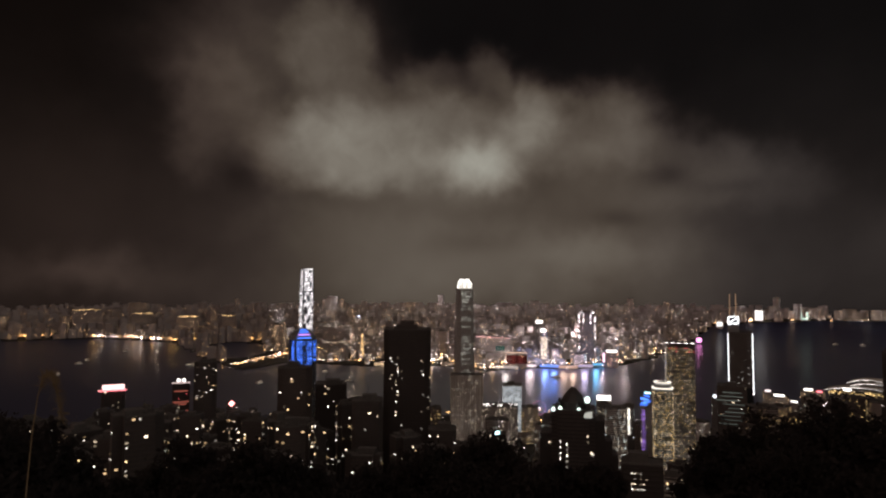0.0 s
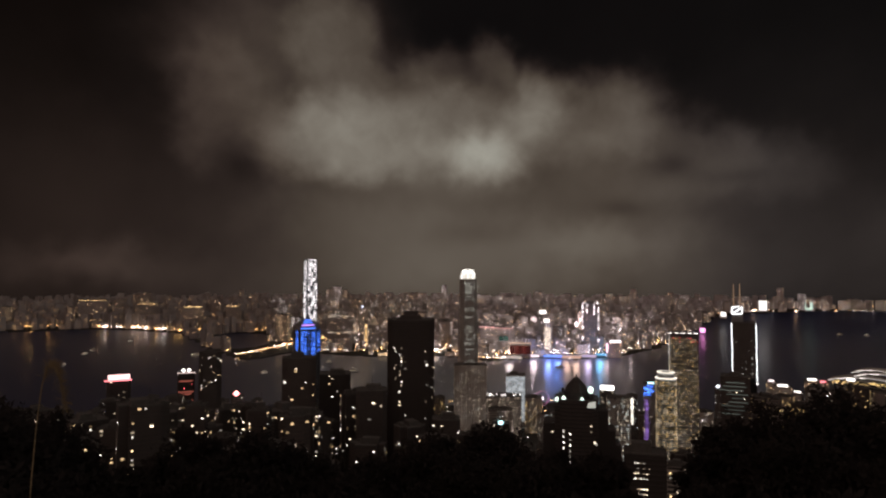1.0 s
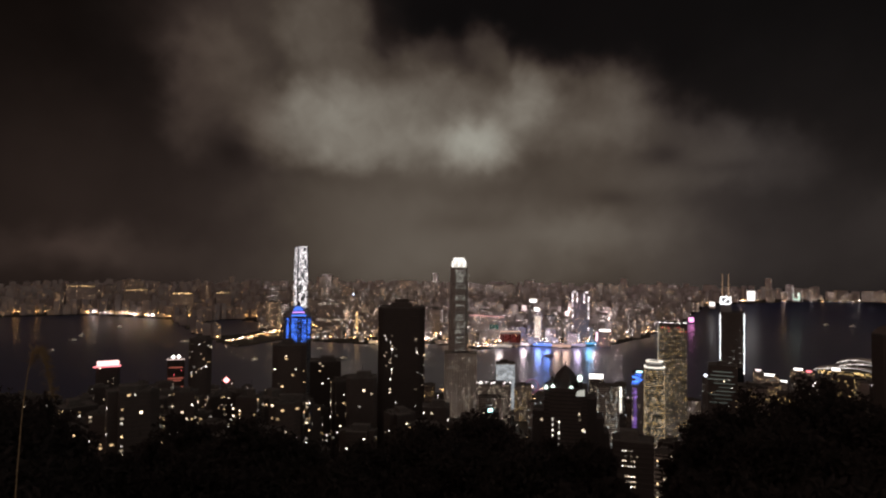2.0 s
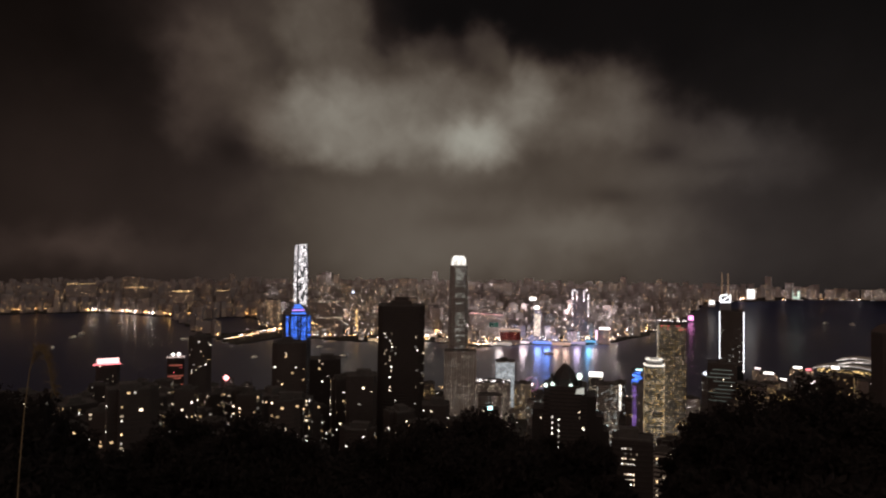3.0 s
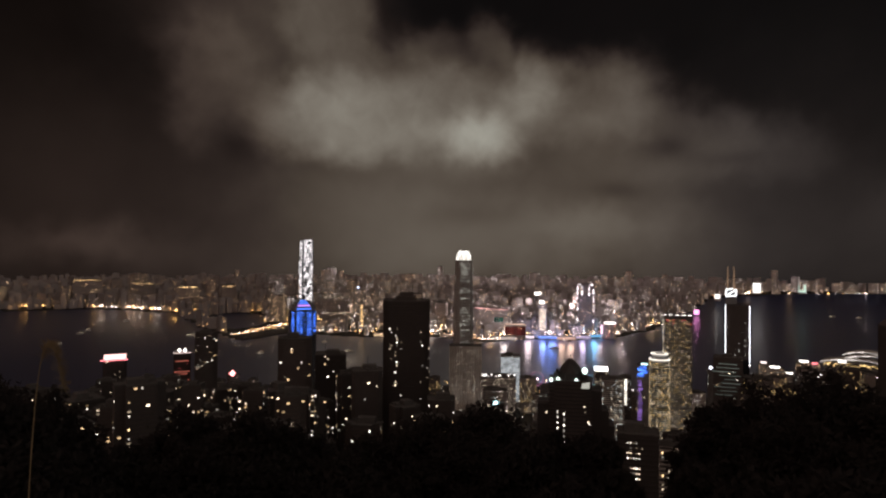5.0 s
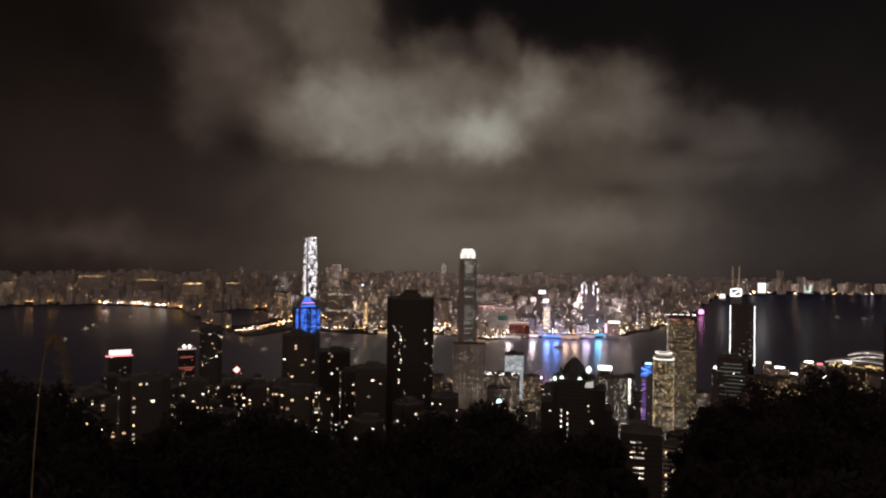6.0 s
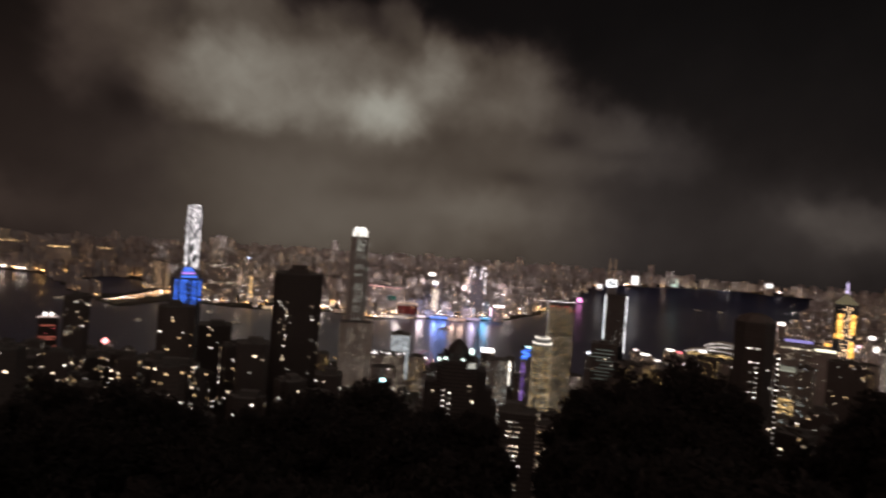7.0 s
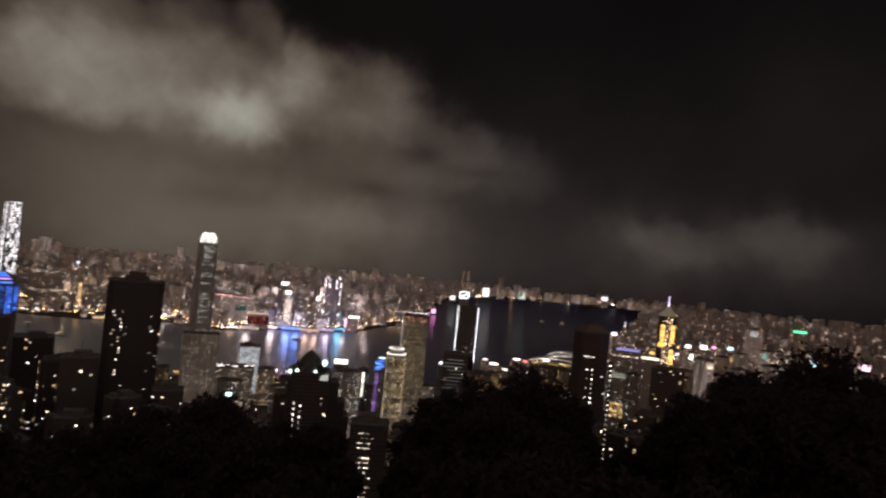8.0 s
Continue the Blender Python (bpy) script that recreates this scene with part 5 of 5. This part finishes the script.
# low halls added at the piers; their glowing fronts streak the water with colour
for bb, ww, mm, lab in ((35.9, 60, lit("pier_rose", (1.0, 0.80, 0.84), 0.96, 0.1, sample=True), "added low hall, its pale rose front streaking the water"),
                        (37.6, 90, lit("pier_blue", (0.16, 0.30, 1.0), 1.02, 0.1, sample=True), "added low hall, its blue front streaking the water"),
                        (39.2, 90, lit("pier_peach", (1.0, 0.62, 0.50), 0.48, 0.1, sample=True), "added low hall, its peach front streaking the water"),
                        (40.7, 70, lit("pier_lilac", (0.80, 0.66, 1.0), 0.48, 0.1, sample=True), "added low hall, its lilac front streaking the water"),
                        (42.0, 90, lit("pier_cyan", (0.16, 0.55, 0.95), 0.72, 0.1, sample=True), "added low hall, its cyan front streaking the water"),
                        (33.8, 120, lit("pier_pale", (1.0, 0.84, 0.80), 0.36, 0.1, sample=True), "added long hall, its dim white front streaking the water"),
                        (22.6, 50, lit("pier_amber", (1.0, 0.70, 0.42), 0.54, 0.1, sample=True), "added low hall, its amber front streaking the water"),
                        (25.6, 90, lit("pier_grey", (0.95, 0.85, 0.85), 0.30, 0.1, sample=True), "added low hall, its dim grey front streaking the water")):
    rt, pp, h_ = far_block(lab, bb, far_shore(bb) + 30, ww, 20, 0.2, int(bb * 17), plan=rect(ww, 26))
    for i in range(6):
        front = Buf()
        front.box(((i - 2.5) * ww / 6.1, -13.8, 9.0), (ww / 6.5, 0.8, 9.0))
        part("streak_panel", front, mm, rt, "added glowing panel for the coloured streaks")


# ---- lamps along the streets and quays ----
def lamp_string(name, label, points, size, mats, seed, jitter=6.0, pole=10.0):
    rnd = random.Random(seed)
    buf = Buf()
    for b, r in points:
        z = max(ground_z(b, r), 1.0) + pole
        p, s = spot(b + rnd.uniform(-1, 1) * jitter / r * 57.3, r + rnd.uniform(-1, 1) * jitter, z)
        buf.gem(p, size * s * rnd.choice((0.6, 0.8, 1.0, 1.4)), rnd.randrange(len(mats)))
    return tagged(new(name, buf.mesh(name, mats)), label, "street lights", kind="stuff")


def line(b0, r0, b1, r1, n):
    return [(b0 + (b1 - b0) * i / (n - 1), r0 + (r1 - r0) * i / (n - 1)) for i in range(n)]


lamp_string("highway_lamps", "dense string of amber lamps along the waterfront highway", line(10.2, 3300, 14.7, 3760, 60) + line(10.8, 3310, 14.8, 3720, 50) + line(13.6, 3660, 14.9, 3800, 30), 1.4, [LAMP_AMBER, LAMP_AMBER, LAMP_WHITE], 1, 14)
lamp_string("port_lamps", "bright cargo quay lamps far across the water", line(-0.6, 5400, 5.0, 4900, 70) + line(-0.3, 5500, 5.3, 5050, 40), 3.0, [LAMP_WHITE, LAMP_AMBER], 2, 30, 18)
lamp_string("quay_lamps", "amber lamps along a far quay", line(-8, 5700, -3, 5650, 40) + line(5.5, 4850, 9.5, 4900, 30) + line(8.0, 4900, 14.0, 4700, 40) + line(9.0, 5000, 13.8, 4900, 40), 3.0, [LAMP_AMBER], 3, 30, 14)
lamp_string("promenade_lamps", "lamps along the promenade across the harbour", line(15.5, 3440, 28.2, 3200, 60) + line(28.2, 3200, 32.0, 3030, 36) + line(32.0, 3030, 36.5, 3190, 60) + line(36.5, 3190, 43.8, 3400, 46), 1.9, [LAMP_AMBER, LAMP_WHITE], 4, 10)
lamp_string("far_quay_lamps", "sparse lamps along the far shore", line(47, 3850, 51, 7150, 26) + line(51, 7200, 54, 7900, 24) + line(54, 7900, 66, 9200, 46), 3.6, [LAMP_AMBER, LAMP_WHITE], 5, 40, 20)
sl = random.Random(99)
lamp_string("shore_lamps", "lamps and shop lights along the far reach of the harbour", [(b, far_shore(b) + sl.uniform(20, 700)) for b in [sl.uniform(48, 71) for i in range(190)]], 3.4, [LAMP_AMBER, LAMP_WHITE], 8, 30, 20)
lamp_string("street_lamps", "crowded street lights in the eastern district", [(sl.uniform(66, 87), 1900 + 5000 * sl.random() ** 1.6) for i in range(440)], 2.4, [LAMP_AMBER, LAMP_WHITE, LAMP_WHITE], 9, 20, 30)
lamp_string("street_lamps", "crowded street and shop lights behind the promenade", [(b, far_shore(b) + 30 + 2300 * sl.random() ** 1.5) for b in [sl.uniform(26, 47) for i in range(900)]], 2.0, [LAMP_AMBER, LAMP_WHITE, LAMP_WHITE], 10, 20, 22)
pts = []
for i in range(9000):
    b, r = sl.uniform(-8, 87), 3050 + 5500 * sl.random() ** 1.2
    if r > far_shore(b) + 30 and ground_z(b, r) > 0 and sl.random() < (0.9 if 12 < b < 48 else 0.5):
        pts.append((b, r))
    if len(pts) >= 1500:
        break
lamp_string("street_lamps", "scattered street lamps and shop lights across the harbour", pts, 2.3, [LAMP_AMBER, LAMP_WHITE, LAMP_AMBER], 6, 20, 16)
lamp_string("quay_lamps", "lamps along the near quays and piers", [(b, island_shore(b) - 15 - 260 * sl.random() ** 2) for b in [sl.uniform(26, 50) for i in range(190)]], 1.1, [LAMP_WHITE, LAMP_AMBER], 11, 10, 12)
pts = []
for i in range(4000):
    b, r = sl.uniform(-8, 85), sl.uniform(900, 2800)
    if r < island_shore(b) - 20:
        pts.append((b, r))
    if len(pts) >= 420:
        break
lamp_string("street_lamps", "street lamps between the near blocks", pts, 1.0, [LAMP_AMBER, LAMP_WHITE], 7, 10, 9)


# ---- breakwater and boats ----
def breakwater():
    buf = Buf()
    rows = []
    for i in range(21):
        t = i / 20
        p, s = spot(6.1 + 3.2 * t, 4680 - 1150 * t ** 0.8, 0)
        q, s2 = spot(6.3 + 3.2 * t, 4690 - 1150 * t ** 0.8, 0)
        n = (q - p).normalized() * 14
        rows.append([tuple(p - n + Vector((0, 0, -4))), tuple(p + n + Vector((0, 0, -4))), tuple(p + n * 0.5 + Vector((0, 0, 5))), tuple(p - n * 0.5 + Vector((0, 0, 5)))])
    buf.rings(rows)
    tagged(new("breakwater", buf.mesh("breakwater", [SOIL])), "long pale stone breakwater curving into the harbour", "breakwater", kind="structure")


breakwater()


def boat(bearing, r, size, seed):
    rnd = random.Random(seed)
    root = tagged(new("boat"), "small lit ferry on the dark water", "boat", "boats in the harbour")
    place(root, bearing, r, 0, rnd.uniform(-60, 60))
    hull = Buf()
    w = size * 0.25
    hull.rings([[(-size / 2, -w * 0.7, -1), (size * 0.35, -w * 0.7, -1), (size * 0.45, 0, -1), (size * 0.35, w * 0.7, -1), (-size / 2, w * 0.7, -1)],
                [(-size / 2, -w, 3), (size * 0.4, -w, 3), (size * 0.56, 0, 3.6), (size * 0.4, w, 3), (-size / 2, w, 3)]])
    part("hull", hull, HULL, root)
    cabin = Buf()
    cabin.box((-size * 0.05, 0, 5.2), (size * 0.7, w * 1.5, 4.4))
    cabin.box((size * 0.05, 0, 8.8), (size * 0.3, w * 1.1, 2.8))
    part("cabin", cabin, PALE_WALL, root)
    lamps = Buf()
    for i in range(7):
        lamps.box((-size * 0.36 + i * size * 0.1, -w * 0.78, 5.6), (size * 0.07, 0.4, 1.4))
        lamps.box((-size * 0.36 + i * size * 0.1, w * 0.78, 5.6), (size * 0.07, 0.4, 1.4))
    part("cabin_lights", lamps, OFFICE_WARM, root, "row of lit cabin windows", "stuff")
    mast = Buf()
    mast.tube((0, 0, 10), (0, 0, 16), 0.3)
    mast_ob = part("mast", mast, STEEL, root)
    top = Buf()
    top.gem((0, 0, 16.5), 0.8)
    part("mast_lamp", top, SIGN_WHITE, mast_ob, "white mast lamp")


for i, (b, r, s) in enumerate(((-1.2, 3700, 40), (-0.6, 3850, 36), (-2.6, 3300, 28), (7.0, 3420, 60), (8.4, 3000, 40), (2.0, 4300, 36), (12.4, 2720, 34), (20.0, 2700, 40), (59.6, 5200, 40), (61.3, 5200, 36), (47.6, 2900, 40), (38.2, 2850, 44), (17.9, 3000, 30))):
    boat(b, r, s, i)


# ---- trees on the slope below the lookout ----
def leafy(name, centre_list, leaves, size, seed):
    """Crown of separate folded leaves, set in clumps round the given masses."""
    rng = np.random.default_rng(seed)
    vs, fs = [], []
    total = sum(c[3] ** 2 for c in centre_list)
    for cx, cy, cz, cr in centre_list:
        n = int(leaves * cr * cr / total)
        clumps = max(6, n // 40)
        d = rng.normal(size=(clumps, 3))
        d /= np.linalg.norm(d, axis=1)[:, None]
        centres = np.array((cx, cy, cz)) + d * cr * (rng.random((clumps, 1)) ** 0.33) * np.array((1, 1, 0.8))
        pick = rng.integers(0, clumps, n)
        pos = centres[pick] + rng.normal(size=(n, 3)) * cr * 0.13
        a = rng.normal(size=(n, 3))
        a /= np.linalg.norm(a, axis=1)[:, None]
        b = np.cross(a, rng.normal(size=(n, 3)))
        b /= np.linalg.norm(b, axis=1)[:, None]
        k = size * rng.uniform(0.6, 1.4, (n, 1))
        fold = np.cross(a, b) * k * 0.15
        quad = np.stack((pos - a * k, pos - b * k * 0.42 + fold, pos + a * k, pos + b * k * 0.42 + fold), 1).reshape(-1, 3)
        off = len(vs)
        vs.extend(map(tuple, quad))
        for i in range(n):
            o = off + 4 * i
            fs.append((o, o + 1, o + 2)), fs.append((o, o + 2, o + 3))
    me = bpy.data.meshes.new(name)
    me.from_pydata(vs, [], fs)
    me.materials.append(LEAF)
    return me


def tree(bearing, r, width, top, seed, leaves=34000, label="dense broadleaf tree, black against the city lights"):
    """Top is its height above sea level; the foot stands on the slope."""
    rnd = random.Random(seed)
    z0 = ground_z(bearing, r) - 0.4
    h = top - z0
    p, _ = spot(bearing, r, z0)
    root = tagged(new("tree"), label, "tree", "trees below the lookout")
    root.location = p
    trunk = Buf()
    fork = Vector((rnd.uniform(-0.4, 0.4), rnd.uniform(-0.4, 0.4), h * 0.42))
    trunk.tube((0, 0, 0), fork, 0.035 * h * 0.6, 0.022 * h * 0.6, 8)
    masses = []
    n = 9
    for i in range(n):
        a = 2 * math.pi * i / n + rnd.uniform(-0.3, 0.3)
        q = rnd.uniform(0.25, 0.75) * width / 2
        cr = rnd.uniform(0.20, 0.30) * width
        edge = 1 - 0.55 * (q / (width / 2)) ** 2
        c = Vector((q * math.cos(a), q * math.sin(a), h * 0.45 + (h * 0.55 - cr * 0.8) * edge * rnd.uniform(0.82, 1.0)))
        trunk.tube(fork, c, 0.012 * h * 0.6, 0.004 * h * 0.6, 6)
        masses.append((c.x, c.y, c.z, cr))
        c2 = c * 0.75 + Vector((0, 0, h * 0.08))
        masses.append((c2.x * 1.25, c2.y * 1.25, c2.z * 0.85, cr * 0.9))
    cr = 0.27 * width
    masses.append((0, 0, h - cr * 0.85, cr))
    masses.append((0, 0, h * 0.55, cr * 1.2))
    part("trunk", trunk, BARK, root)
    ob = new("crown", leafy("crown", masses, leaves, 0.17, seed))
    ob.parent = root
    return root


def at_height(r, elevation):
    return EYE + r * math.tan(radians(elevation))


WEST_TREES = ((-9.0, 26, 8.0, -9.0), (-5.0, 30, 6.5, -9.9), (-2.4, 34, 5.0, -13.4), (1.6, 34, 4.6, -15.0), (6.5, 40, 6.5, -12.4), (11.5, 34, 6.0, -13.2), (16.0, 36, 6.5, -14.8),
              (21.5, 36, 6.5, -15.8), (9.0, 32, 7.0, -15.0), (19.0, 30, 7.0, -17.5))
MIDDLE_TREES = ((27.0, 38, 6.5, -13.8), (32.6, 40, 7.5, -12.8), (37.4, 34, 5.0, -15.0), (41.4, 32, 3.4, -14.9), (42.6, 28, 2.4, -15.4), (43.5, 26, 2.2, -17.6), (39.5, 24, 4.0, -18.5),
                (30.5, 34, 7.0, -15.0), (35.8, 30, 6.0, -16.0))
RIDGE_TREES = ((50.2, 26, 2.8, -16.5), (54.0, 24, 4.6, -17.0), (51.2, 36, 5.0, -12.0), (54.5, 42, 7.6, -9.8), (59.5, 44, 7.8, -8.2), (62.9, 36, 4.6, -10.4),
               (57.0, 34, 8.0, -11.6), (62.0, 30, 6.0, -13.4))
EAST_TREES = ((69.5, 34, 5.0, -13.4), (73.4, 32, 5.5, -8.8), (76.8, 36, 6.0, -6.2), (82.0, 40, 8.0, -3.7), (88.0, 38, 8.5, -4.8), (79.0, 30, 7.0, -7.0), (85.5, 30, 7.0, -7.0))
for i, (b, r, w, e) in enumerate(WEST_TREES + MIDDLE_TREES + RIDGE_TREES + EAST_TREES):
    tree(b, r, w, at_height(r, e), 500 + i)
# a lower rank of shrubs filling the slope in front
for i in range(26):
    b = -10 + i * 4.0
    if 36 < b < 56:
        continue
    r = 18 + (i * 7 % 5)
    e = -20.5 - (i * 5 % 3) if b < 50 else -15.0 - (i * 5 % 3)
    tree(b, r, 5.5, at_height(r, e), 700 + i, 9000, "dark leafy shrub on the slope")


def plume_grass(bearing, r, foot, tip, lean, seed):
    """A tall dry grass stem with an arching feathery plume."""
    rnd = random.Random(seed)
    p, _ = spot(bearing, r, foot)
    root = tagged(new("plume_grass"), "tall dry grass stem with a feathery plume", "grass", "grasses at the lookout's edge")
    root.location = p
    root.rotation_euler = (0, 0, radians(-bearing))
    h = tip - foot
    stem = Buf()
    pts = [Vector((lean * (t / 12) ** 2.2, 0.05 * math.sin(t), h * math.sin(t / 12 * 1.95))) for t in range(13)]
    for a, b in zip(pts, pts[1:]):
        stem.tube(a, b, 0.0026, 0.0022, 5)
    stem_ob = part("stem", stem, STRAW, root)
    hair = Buf()
    for i in range(420):
        t = rnd.uniform(8.4, 12)
        k = min(int(t), 11)
        a = pts[k].lerp(pts[k + 1], t - k)
        d = Vector((rnd.gauss(0.35, 0.5), rnd.gauss(0, 0.5), rnd.gauss(0.1, 0.5))).normalized() * rnd.uniform(0.014, 0.045)
        hair.tube(a, a + d, 0.0011, 0.0006, 3)
    part("plume", hair, STRAW, stem_ob, "feathery dry plume")
    blade = Buf()
    for i in range(3):
        q = rnd.uniform(-0.3, 0.3)
        ps = [Vector((q * (t / 6) ** 1.5, 0.1 * q, h * 0.7 * (t / 6) ** 0.8)) for t in range(7)]
        for a, b in zip(ps, ps[1:]):
            blade.tube(a, b, 0.004, 0.0025, 4)
    part("blade", blade, STRAW, root)


for i, (b, r, e, lean) in enumerate(((-4.9, 3.2, -6.6, 0.15), (-7.0, 3.0, -19.5, 0.16))):
    plume_grass(b, r, ground_z(b, r) - 0.05, at_height(r, e), lean, 40 + i)
